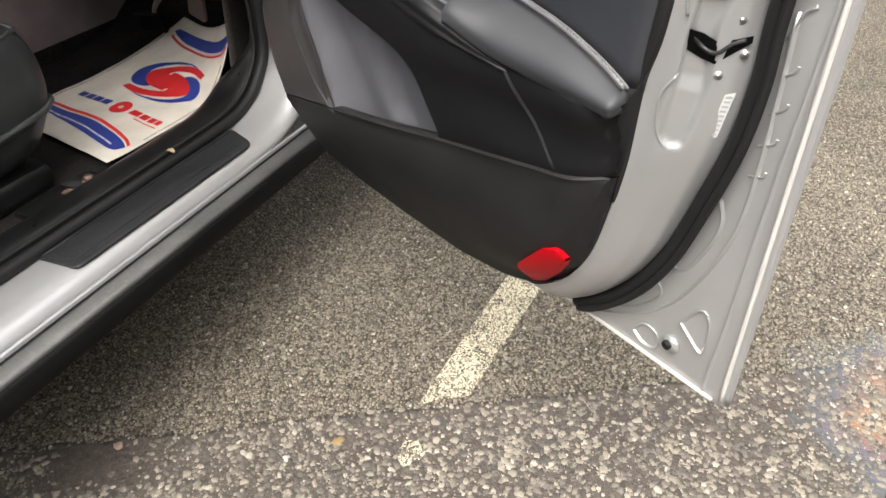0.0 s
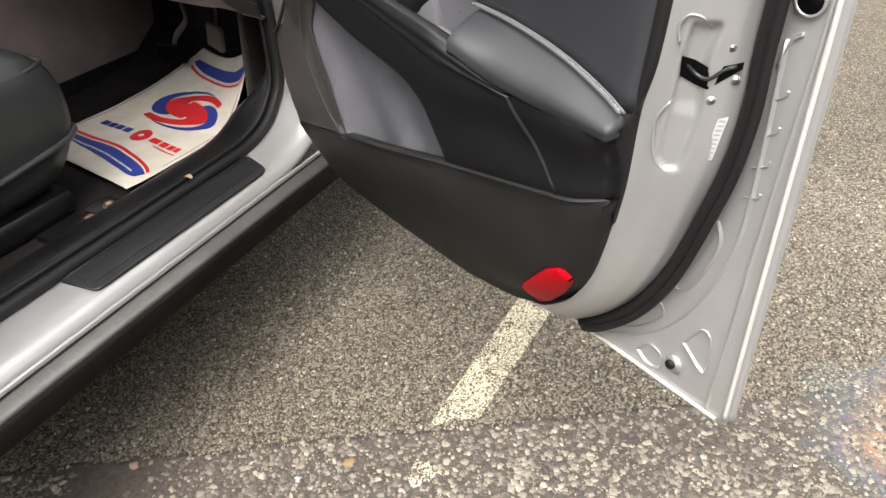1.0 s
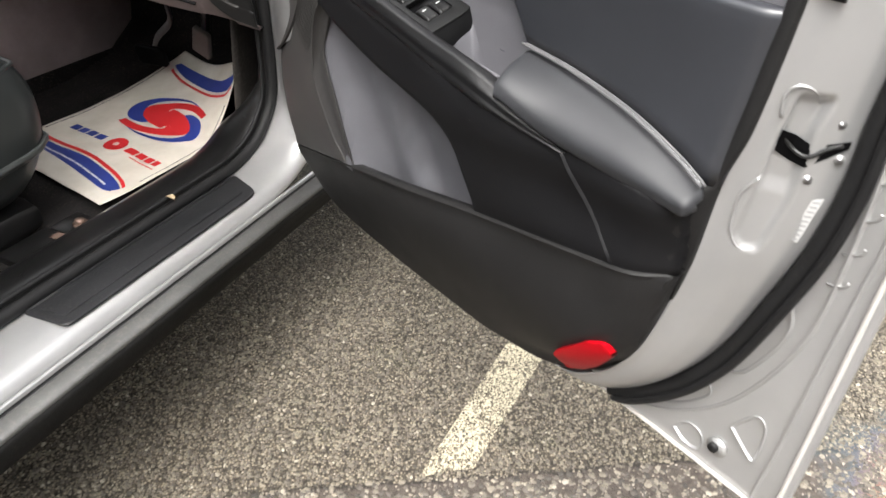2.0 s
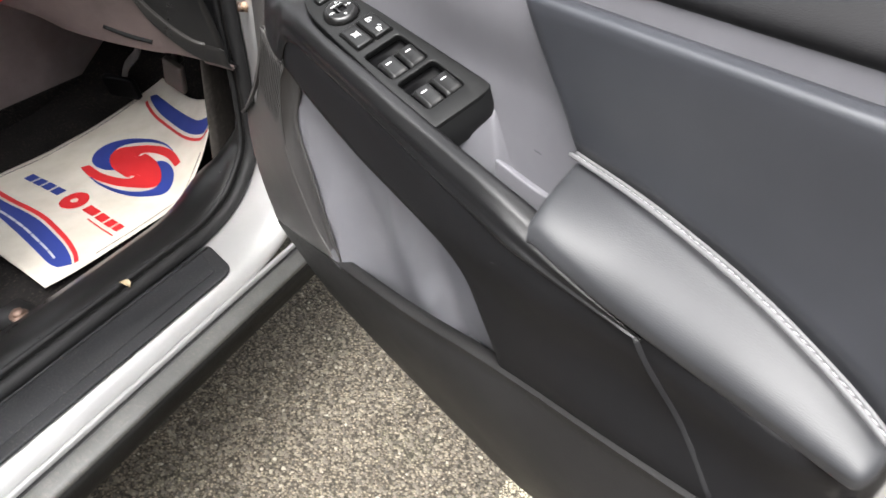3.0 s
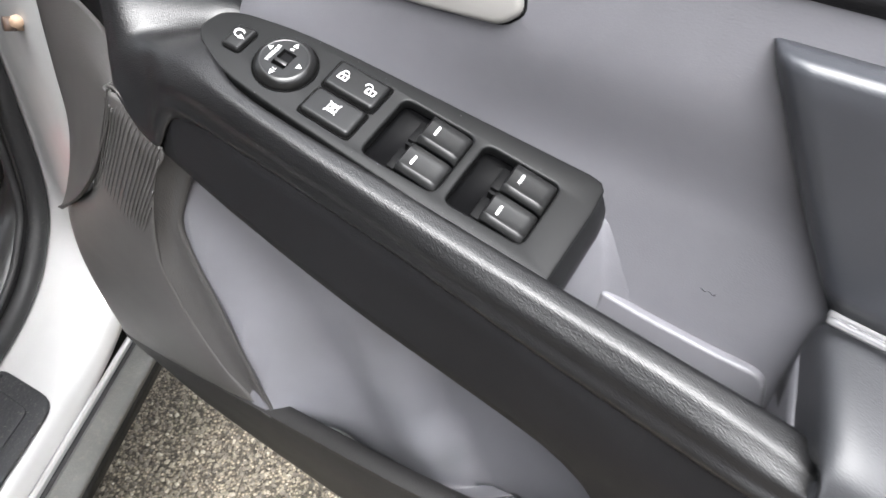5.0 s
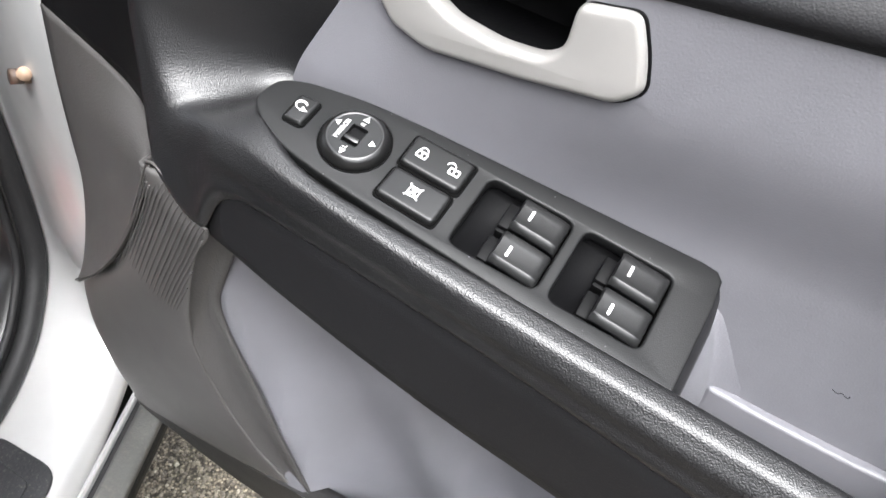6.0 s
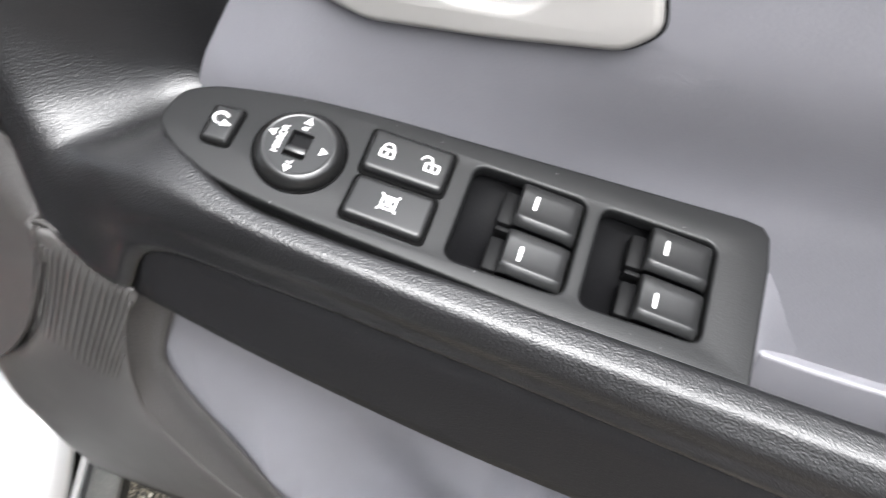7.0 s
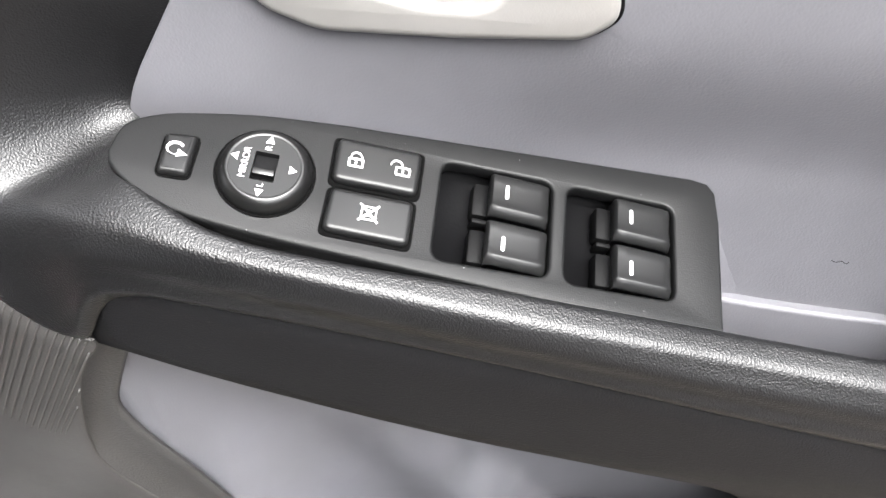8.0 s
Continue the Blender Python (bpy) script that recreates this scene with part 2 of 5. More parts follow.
def curve(*knots):
    """A smooth function of one number through the knots."""
    xs, ys = np.array([k[0] for k in knots], float), np.array([k[1] for k in knots], float)
    h, d = np.diff(xs), np.diff(ys) / np.diff(xs)
    m = np.zeros(len(xs))
    m[0], m[-1] = d[0], d[-1]
    for i in range(1, len(xs) - 1):
        m[i] = 0 if d[i - 1] * d[i] <= 0 else 2 * d[i - 1] * d[i] / (d[i - 1] + d[i])

    def f(x):
        x = min(max(x, xs[0]), xs[-1])
        i = min(int(np.searchsorted(xs, x, side="right")) - 1, len(xs) - 2)
        t = (x - xs[i]) / h[i]
        return float(ys[i] * (1 + 2 * t) * (1 - t) ** 2 + m[i] * h[i] * t * (1 - t) ** 2 + ys[i + 1] * t * t * (3 - 2 * t) + m[i + 1] * h[i] * t * t * (t - 1))
    return f


def ease(x, a, b):
    t = min(max((x - a) / (b - a), 0), 1)
    return t * t * (3 - 2 * t)


def facing(bm, way):
    """Turns the sheet so that it faces that way."""
    bm.normal_update()
    total = Vector()
    for f in bm.faces:
        total += f.normal * f.calc_area()
    if total.dot(Vector(way)) < 0:
        bmesh.ops.reverse_faces(bm, faces=bm.faces)
    return bm


CORNER = (-0.392, 1.364)   # below the front end of the tread plate

# ---- ground ----
def in_car(x, y, z=0.0):
    """From metres to the car's right, ahead and up, to the world."""
    return pose(*CORNER, 0, 0, 0, -24.5) @ Vector((x, y, z))


JOINT_A, JOINT_B = in_car(-0.248, -0.613), in_car(1.33, 0.348)


OVER = (JOINT_B - JOINT_A).normalized()
NEAR = Vector((OVER.y, -OVER.x, 0))
if NEAR.dot(Vector((0.05, 0.04, 0)) - JOINT_A) < 0:
    NEAR = -NEAR


def past_joint(x, y):
    """How far a place lies on the camera side of the joint in the asphalt."""
    v = Vector((x, y, 0))
    return NEAR.dot(v - JOINT_A) + 0.018 * noise.noise(Vector((x * 6, y * 6, 0.5))) + 0.006 * noise.noise(Vector((x * 30, y * 30, 1.5)))


def blend(m, kind, fac, a, b):
    x = node(m, "ShaderNodeMix")
    x.data_type, x.blend_type = "RGBA", kind
    for value, socket in ((fac, x.inputs["Factor"]), (a, x.inputs["A"]), (b, x.inputs["B"])):
        if isinstance(value, (int, float)):
            socket.default_value = value
        elif isinstance(value, tuple):
            socket.default_value = (*value, 1)
        else:
            link(m, value, socket)
    return x.outputs["Result"]


def asphalt(name, painted=False):
    m = material(name, 0.8)
    at = place(m)
    dot = node(m, "ShaderNodeVectorMath")
    dot.operation = "DOT_PRODUCT"
    dot.inputs[1].default_value = NEAR
    link(m, at, dot.inputs[0])
    wob = node(m, "ShaderNodeMath")
    wob.operation, wob.inputs[1].default_value = "MULTIPLY_ADD", 0.05
    link(m, noise_of(m, at, 14.0, 5.0, 0.65), wob.inputs[0])
    link(m, dot.outputs["Value"], wob.inputs[2])
    edge = node(m, "ShaderNodeMapRange")
    link(m, wob.outputs["Value"], edge.inputs["Value"])
    c = NEAR.dot(JOINT_A) + 0.025
    edge.inputs["From Min"].default_value, edge.inputs["From Max"].default_value = c - 0.006, c + 0.006
    crack = node(m, "ShaderNodeMapRange")
    crack.interpolation_type = "SMOOTHSTEP"
    gap = node(m, "ShaderNodeMath")
    gap.operation, gap.inputs[1].default_value = "SUBTRACT", c
    link(m, wob.outputs["Value"], gap.inputs[0])
    size = node(m, "ShaderNodeMath")
    size.operation = "ABSOLUTE"
    link(m, gap.outputs["Value"], size.inputs[0])
    link(m, size.outputs["Value"], crack.inputs["Value"])
    crack.inputs["From Min"].default_value, crack.inputs["From Max"].default_value = 0.001, 0.007
    crack.inputs["To Min"].default_value, crack.inputs["To Max"].default_value = 0.35, 1.0
    stone = cells(m, at, 185.0)
    grit = cells(m, at, 620.0)
    tone = ramp(m, stone.outputs["Color"], [(0.10, (0.056, 0.047, 0.036)), (0.45, (0.145, 0.126, 0.097)), (0.85, (0.330, 0.292, 0.228))])
    dark = ramp(m, stone.outputs["Distance"], [(0.25, (1, 1, 1)), (0.62, (0.25, 0.24, 0.23))])
    far = blend(m, "MULTIPLY", 1.0, tone, dark)
    binder = ramp(m, noise_of(m, at, 60.0, 6.0, 0.7), [(0.3, (0.034, 0.027, 0.023)), (0.5, (0.068, 0.056, 0.048)), (0.7, (0.098, 0.084, 0.074))])
    out = blend(m, "MIX", edge.outputs["Result"], far, binder)
    out = blend(m, "MULTIPLY", 1.0, out, crack.outputs["Result"])
    wet = ramp(m, noise_of(m, at, 2.6, 6.0, 0.6), [(0.3, (0.78, 0.77, 0.74)), (0.7, (1.15, 1.12, 1.06))])
    out = blend(m, "MULTIPLY", 1.0, out, wet)
    moss = ramp(m, noise_of(m, at, 5.0, 5.0, 0.7), [(0.55, (1, 1, 1)), (0.75, (0.80, 0.90, 0.80))])
    out = blend(m, "MULTIPLY", 1.0, out, moss)
    # spilt oil: a rainbow film with its own outline
    spill = node(m, "ShaderNodeVectorMath")
    spill.operation = "DISTANCE"
    spill.inputs[1].default_value = in_car(1.40, 0.20)
    link(m, at, spill.inputs[0])
    ringy = node(m, "ShaderNodeMath")
    ringy.operation, ringy.inputs[1].default_value = "MULTIPLY_ADD", 0.30
    link(m, noise_of(m, at, 9.0, 6.0, 0.6), ringy.inputs[0])
    link(m, spill.outputs["Value"], ringy.inputs[2])
    film = ramp(m, ringy.outputs["Value"], [(0.16, (0.20, 0.18, 0.16)), (0.22, (0.26, 0.19, 0.11)), (0.27, (0.27, 0.14, 0.09)), (0.32, (0.15, 0.14, 0.19)), (0.37, (0.10, 0.17, 0.22)), (0.42, (0.12, 0.11, 0.10))])
    wide = ramp(m, ringy.outputs["Value"], [(0.26, (0.72, 0.72, 0.72)), (0.42, (0, 0, 0))])
    out = blend(m, "MIX", wide, out, film)
    if painted:
        worn = node(m, "ShaderNodeMix")
        worn.inputs["Factor"].default_value = 0.22
        link(m, noise_of(m, at, 240.0, 3.0, 0.7), worn.inputs["A"])
        link(m, noise_of(m, at, 14.0, 4.0), worn.inputs["B"])
        mask = ramp(m, worn.outputs["Result"], [(0.484, (0, 0, 0)), (0.510, (1, 1, 1))])
        out = blend(m, "MIX", mask, out, (0.52, 0.47, 0.34))
    link(m, out, shade(m).inputs["Base Color"])
    low = bump(m, stone.outputs["Distance"], 0.8, 0.002)
    low = bump(m, noise_of(m, at, 75.0, 6.0, 0.75), 0.7, 0.004, low)
    bump(m, grit.outputs["Distance"], 0.5, 0.0008, low)
    return m


ASPHALT = asphalt("weathered_asphalt")
LINE = asphalt("worn_line_paint", True)

bm = bmesh.new()
bmesh.ops.create_grid(bm, x_segments=2, y_segments=2, size=300)
tagged(part("ground", bm, ASPHALT), "grey-brown weathered asphalt of a car park", "ground", kind="structure")

line = [in_car(*q, 0.0025) for q in ((0.458, -0.175), (0.500, -0.135), (0.546, -0.108), (0.569, 0.260), (0.615, 1.60), (0.520, 1.60), (0.474, 0.253))]
bm = bmesh.new()
bm.faces.new([bm.verts.new(q) for q in line])
tagged(part("parking_line", bm, LINE), "worn cream-white painted parking line on the asphalt", "road marking", kind="structure")


def chips(name, count, smallest, largest, place_at, mat_, height=0.45):
    """Broken stone bedded in the surface: low five-sided lumps, joined."""
    rng = np.random.default_rng(7)
    n, got = 5, []
    while len(got) < count:
        a, b = rng.uniform(-0.45, 1.75), rng.uniform(-1.15, 1.55)
        p = in_car(a, b)
        thin = ease(a, -0.45, -0.30) * (1 - ease(a, 1.40, 1.75)) * ease(b, -1.15, -0.85) * (1 - ease(b, 1.15, 1.55))
        if rng.random() < thin and place_at(p.x, p.y, rng):
            got.append((p.x, p.y))
    c = np.array(got)
    r = smallest + (largest - smallest) * rng.random(count) ** 2
    turn, squash = rng.uniform(0, 2 * np.pi, count), rng.uniform(0.55, 1.0, count)
    ang = turn[:, None] + 2 * np.pi * (np.arange(n)[None, :] + rng.uniform(-0.28, 0.28, (count, n))) / n
    rad = r[:, None] * rng.uniform(0.75, 1.15, (count, n))
    ca, sa = np.cos(turn * 1.7), np.sin(turn * 1.7)
    lx, ly = rad * np.cos(ang), rad * np.sin(ang) * squash[:, None]
    x, y = lx * ca[:, None] - ly * sa[:, None], lx * sa[:, None] + ly * ca[:, None]
    h = r * height * rng.uniform(0.5, 1.2, count)
    lean = rng.uniform(-0.25, 0.25, (count, 2))
    bottom = np.stack([c[:, :1] + x, c[:, 1:] + y, np.full((count, n), -0.001)], -1)
    topz = h[:, None] + 0.8 * (lean[:, :1] * x + lean[:, 1:] * y)
    top = np.stack([c[:, :1] + 0.72 * x, c[:, 1:] + 0.72 * y, np.maximum(topz, 0.0003)], -1)
    verts = np.concatenate([bottom, top], 1).reshape(-1, 3)
    base = np.arange(count)[:, None] * 2 * n
    k = np.arange(n)
    side = np.stack([base + k, base + (k + 1) % n, base + n + (k + 1) % n, base + n + k], -1).reshape(-1)
    cap = (base + n + k).reshape(-1)
    me = bpy.data.meshes.new(name)
    me.vertices.add(len(verts))
    me.vertices.foreach_set("co", verts.ravel())
    me.loops.add(len(side) + len(cap))
    me.loops.foreach_set("vertex_index", np.concatenate([side, cap]).astype(np.int32))
    me.polygons.add(count * n + count)
    starts = np.concatenate([np.arange(count * n) * 4, len(side) + np.arange(count) * n]).astype(np.int32)
    me.polygons.foreach_set("loop_start", starts)
    me.update(calc_edges=True)
    me.validate()
    return part(name, me, mat_)


def stone_mat(name, stops, rough=0.7):
    m = material(name, rough)
    geo = node(m, "ShaderNodeNewGeometry")
    col = ramp(m, geo.outputs["Random Per Island"], stops)
    dust = ramp(m, noise_of(m, place(m), 350.0, 4.0), [(0.3, (0.72, 0.72, 0.72)), (0.7, (1.1, 1.1, 1.1))])
    link(m, blend(m, "MULTIPLY", 1.0, col, dust), shade(m).inputs["Base Color"])
    return m


FINE = stone_mat("fine_chippings", [(0.0, (0.06, 0.053, 0.043)), (0.3, (0.12, 0.105, 0.082)), (0.7, (0.170, 0.148, 0.112)), (0.95, (0.25, 0.222, 0.170)), (1.0, (0.40, 0.37, 0.30))])
COARSE = stone_mat("coarse_chippings", [(0.0, (0.05, 0.044, 0.038)), (0.3, (0.10, 0.088, 0.074)), (0.65, (0.180, 0.158, 0.124)), (0.92, (0.265, 0.236, 0.185)), (1.0, (0.36, 0.33, 0.27))])
tagged(chips("fine_chippings", 54000, 0.0024, 0.0066, lambda x, y, g: past_joint(x, y) < 0.0, FINE, 0.5), "fine tan-grey stone chippings of the asphalt", "chippings", kind="stuff")
tagged(chips("coarse_chippings", 30000, 0.0028, 0.0105, lambda x, y, g: past_joint(x, y) > 0.004 and g.random() < 0.55 + 0.9 * noise.noise(Vector((x * 5, y * 5, 3.0))), COARSE, 0.32), "coarse pale stones in the darker asphalt patch", "chippings", kind="stuff")


def pebble(name, at, r, mat_, label, squash=0.5):
    bm = bmesh.new()
    bmesh.ops.create_icosphere(bm, subdivisions=2, radius=r)
    for v in bm.verts:
        v.co *= 1 + 0.7 * noise.noise(v.co / r * 1.1 + Vector((r * 900, 0, 0)))
        v.co.z *= squash
    return tagged(part(name, soften(bm, 70), mat_, None, "", Matrix.Translation(in_car(*at, r * squash * 0.5))), label, "stone")


pebble("ochre_stone", (0.357, -0.317), 0.011, stone_mat("ochre_stone", [(0.0, (0.25, 0.17, 0.075)), (1.0, (0.25, 0.17, 0.075))]), "flat ochre-brown stone bedded in the asphalt", 0.3)
pebble("white_stone", (0.287, -0.393), 0.008, stone_mat("white_stone", [(0.0, (0.42, 0.40, 0.39)), (1.0, (0.42, 0.40, 0.39))]), "small white stone on the dark asphalt", 0.35)
pebble("pink_stone", (-0.04, -0.505), 0.009, stone_mat("pink_stone", [(0.0, (0.34, 0.23, 0.18)), (1.0, (0.34, 0.23, 0.18))]), "small pinkish stone on the dark asphalt", 0.35)
bm = bmesh.new()
bm.faces.new([bm.verts.new(in_car(0.500 + r * math.cos(a), -0.280 + 1.2 * r * math.sin(a), 0.002)) for a, r in ((2 * math.pi * k / 16, 0.026 * (1 + 0.45 * math.sin(k * 2.3) * math.cos(k * 1.1))) for k in range(16))])
tagged(part("paint_splash", bm, LINE), "broken patch of cream line paint on the asphalt", "paint mark", kind="structure")


# ---- the car: sill, pillar, cabin ----
car = tagged(new("car"), "silver car with its front door opening uncovered, parked on asphalt", "car")
car.matrix_basis = pose(*CORNER, 0, 0, 0, -24.5)

# the edge of the door opening, from the pillar down round the corner and back along the sill: (ahead, up)
EDGE = glide([(0.190, 1.40, 0), (0.203, 0.95, 0), (0.211, 0.80, 0), (0.216, 0.67, 0), (0.214, 0.58, 0), (0.204, 0.535, 0), (0.184, 0.504, 0), (0.146, 0.467, 0), (0.10, 0.445, 0), (0.05, 0.434, 0),
              (-0.02, 0.431, 0), (-0.20, 0.430, 0), (-0.5, 0.430, 0), (-1.05, 0.430, 0)], 5)


def along_edge(profile, posts=None):
    """Sweeps (right, inward) pairs along the door opening; inward points into the opening. posts: the profile at the pillar."""
    rows = []
    for i, p in enumerate(EDGE):
        d = (EDGE[min(i + 1, len(EDGE) - 1)] - EDGE[max(i - 1, 0)]).normalized()
        n = Vector((d.y, -d.x, 0))
        w = ease(p.y, 0.46, 0.62) if posts else 0
        pairs = [(a[0] * (1 - w) + b[0] * w, a[1] * (1 - w) + b[1] * w) for a, b in zip(profile, posts or profile)]
        rows.append([Vector((r, p.x + n.x * o, p.y + n.y * o)) for r, o in pairs])
    return loft(rows, limit=60)


def along(profile, y0, y1, limit=38.0):
    """A straight strip along the car with the section (right, up)."""
    return loft([[Vector((x, y, z)) for x, z in profile] for y in (y0, y1)], limit=limit)


jamb = along_edge([(-0.11, -0.004), (-0.08, 0.0), (-0.05, 0.0), (-0.02, 0.0), (0.002, -0.002), (0.011, -0.006), (0.017, -0.011), (0.021, -0.017), (0.026, -0.024)],
                  [(-0.11, -0.004), (-0.08, 0.0), (-0.065, 0.012), (-0.03, 0.050), (0.0, 0.085), (0.02, 0.100), (0.05, 0.126), (0.08, 0.140), (0.10, 0.130)])
thicken(part("sill_and_pillar", facing(jamb, (0, -0.3, 1)), SILVER, car, "silver painted sill and hinge pillar"), 0.002)
part("door_seal", along_edge([(-0.090 + 0.012 * math.cos(a), 0.010 + 0.012 * math.sin(a)) for a in np.linspace(0, 2 * math.pi, 13)]), RUBBER, car, "black rubber door seal")
part("seal_lip", along_edge([(-0.104 + 0.005 * math.cos(a), 0.024 + 0.005 * math.sin(a)) for a in np.linspace(0, 2 * math.pi, 9)]), RUBBER, car)

# cabin side trim inside the seal
trim_in = along_edge([(-0.098, 0.020), (-0.108, 0.027), (-0.135, 0.026), (-0.175, 0.018), (-0.205, 0.002), (-0.220, -0.035)],
                     [(-0.098, 0.016), (-0.108, 0.018), (-0.124, 0.006), (-0.140, -0.04), (-0.150, -0.14), (-0.155, -0.32)])
thicken(part("sill_trim", facing(trim_in, (-1, 0, 0.5)), TRIM, car, "black plastic inner sill trim"), 0.003)

# dusky trim up the pillar, and the kick panel beside the pedals
BROWN = grained("dusky_brown_trim", (0.085, 0.066, 0.063), 0.42, 700, 0.2, 0.25, 0.08, 0.45)
rows = []
for y, z in ((0.243, 0.53), (0.246, 0.58), (0.243, 0.66), (0.232, 0.76), (0.222, 0.86), (0.214, 0.98)):
    rows.append([Vector((-0.1085 - 0.036 * t, y - 0.030 + 0.060 * t * t, z - 0.006 * t)) for t in np.linspace(0, 1, 6)])
thicken(part("pillar_trim", facing(skin(rows, 4, 2, 60), (-1, -0.6, 0)), BROWN, car, "dusky brown plastic pillar trim"), 0.003)
rows = []
for z, x in ((0.40, -0.222), (0.46, -0.214), (0.54, -0.206), (0.64, -0.196), (0.72, -0.188)):
    rows.append([Vector((x - 0.012 * math.sin(2.6 * t), 0.215 + 0.34 * t, z)) for t in np.linspace(0, 1, 7)])
KICK = grained("grimy_grey_kick_panel", (0.048, 0.043, 0.039), 0.55, 400, 0.3, 0.35, 0.08, 0.35)
dusty(KICK, 120.0, 0.50, 0.68, 0.35)
thicken(part("kick_panel", facing(skin(rows, 3, 2, 60), (-1, 0, 0)), KICK, car, "grimy grey kick panel beside the pedals"), 0.004)

# cladding below the sill, its side in a much darker colour than its ledge
part("sill_underlap", facing(along([(0.0255, 0.4075), (0.029, 0.4085), (0.0315, 0.406), (0.032, 0.400)], -1.05, 0.3), (0.3, 0, 1)), SILVER, car)
part("seal_gap", facing(along([(0.024, 0.404), (0.028, 0.398), (0.034, 0.396), (0.040, 0.396)], -1.05, 0.3), (0.3, 0, 1)), RUBBER, car, "black rubber strip under the sill")
thicken(part("cladding_step", facing(along([(0.035, 0.393), (0.037, 0.3985), (0.042, 0.3995), (0.060, 0.3965), (0.065, 0.394), (0.068, 0.388)], -1.05, 0.6), (0.2, 0, 1)), CLAD, car, "grey plastic cladding ledge"), 0.004)
thicken(part("side_cladding", facing(along([(0.0675, 0.388), (0.068, 0.375), (0.060, 0.350), (0.045, 0.322), (0.028, 0.305), (-0.05, 0.298)], -1.05, 0.6), (1, 0, 0)), CLADDARK, car, "dark plastic side cladding with specks of dust"), 0.004)

# tread plate on the sill
me = plate("tread_plate", [outline([(-0.086, -0.470), (0.004, -0.463), (0.008, -0.002), (-0.078, 0.034)], [0.012, 0.014, 0.024, 0.016])], 0.006, 0.0025)
tread = part("tread_plate", me, PLATE, car, "scuffed black plastic tread plate", pose(0, 0, 0.4355))
part("tread_ridge", plate("tread_ridge", [outline([(-0.066, -0.452), (-0.016, -0.448), (-0.013, -0.020), (-0.062, 0.004)], 0.008)], 0.003, 0.0012), PLATE, tread, "", pose(0, 0, 0.0018))
part("tread_ridge", tube([(-0.076, -0.462, 0.0008), (-0.073, -0.2, 0.0008), (-0.069, 0.022, 0.0008)], 0.0022, 6, 3), PLATE, tread)

# floor, tunnel side, bulkhead and shell that close the cabin
part("floor_carpet", loft([[Vector((x, y, z)) for x in (-0.15, -0.4, -0.7, -1.0, -1.5)] for y, z in ((-1.1, 0.392), (-0.3, 0.390), (0.10, 0.392), (0.3, 0.402), (0.45, 0.43), (0.56, 0.50), (0.64, 0.9))]), CARPET, car, "black carpet floor")
part("tunnel", block(-1.06, -0.86, -1.1, 0.60, 0.38, 0.72, 0.03), grained("brown_console", (0.30, 0.245, 0.243), 0.5, 500, 0.4, 0.2), car, "dusky brown centre console side")
part("tunnel_carpet", block(-0.90, -0.853, -1.1, 0.60, 0.38, 0.44, 0.008), CARPET, car, "black carpet along the console")
part("roof", block(-1.50, -0.06, -2.2, 0.10, 1.58, 1.62, 0.015), SILVER, car, "silver roof")
part("far_side", block(-1.60, -1.50, -2.2, 1.3, 0.30, 1.02, 0.03, 4), SILVER, car, "silver far side")
part("bulkhead", block(-1.50, -0.10, 0.64, 0.68, 0.28, 1.02, 0.01), TRIM, car, "dark bulkhead")
part("rear_side", block(-0.06, 0.05, -2.2, -1.06, 0.30, 1.02, 0.03, 4), SILVER, car, "silver rear side")
part("middle_pillar", block(-0.09, 0.0, -1.16, -1.06, 1.0, 1.6, 0.02), SILVER, car)
part("front_pillar", tube([(-0.10, 0.22, 1.0), (-0.13, 0.05, 1.30), (-0.16, -0.06, 1.59)], 0.035, 10, 4), SILVER, car)
part("front_pillar", tube([(-1.46, 0.22, 1.0), (-1.43, 0.05, 1.30), (-1.40, -0.06, 1.59)], 0.035, 10, 4), SILVER, car)
part("rear_pillar", block(-0.10, -0.02, -2.2, -2.08, 1.0, 1.6, 0.02), SILVER, car)
part("rear_pillar", block(-1.54, -1.46, -2.2, -2.08, 1.0, 1.6, 0.02), SILVER, car)
part("wing", block(-0.10, 0.06, 0.25, 1.3, 0.34, 0.98, 0.05, 5), SILVER, car, "silver front wing")
part("bonnet", block(-1.52, -0.08, 0.30, 1.3, 0.92, 1.02, 0.04, 4), SILVER, car, "silver bonnet")
part("back_wall", block(-1.52, -0.04, -2.22, -2.16, 0.30, 1.02, 0.02), SILVER, car)
for x, y in ((-0.06, 0.92), (-1.48, 0.92), (-0.06, -1.72), (-1.48, -1.72)):
    rows = []
    for w, r in ((-0.10, 0.20), (-0.105, 0.27), (-0.09, 0.325), (-0.06, 0.34), (0.06, 0.34), (0.09, 0.325), (0.105, 0.27), (0.10, 0.20)):
        rows.append([Vector((x + w, y + r * math.cos(a), 0.34 + r * math.sin(a))) for a in (2 * math.pi * k / 32 for k in range(32))])
    wheel = part("wheel", loft(rows, closed=True), RUBBER, car, "black tyre on a silver rim")
    part("rim", tube([(x - 0.07, y, 0.34), (x + 0.07, y, 0.34)], 0.205, 24, 1), STEEL, wheel)

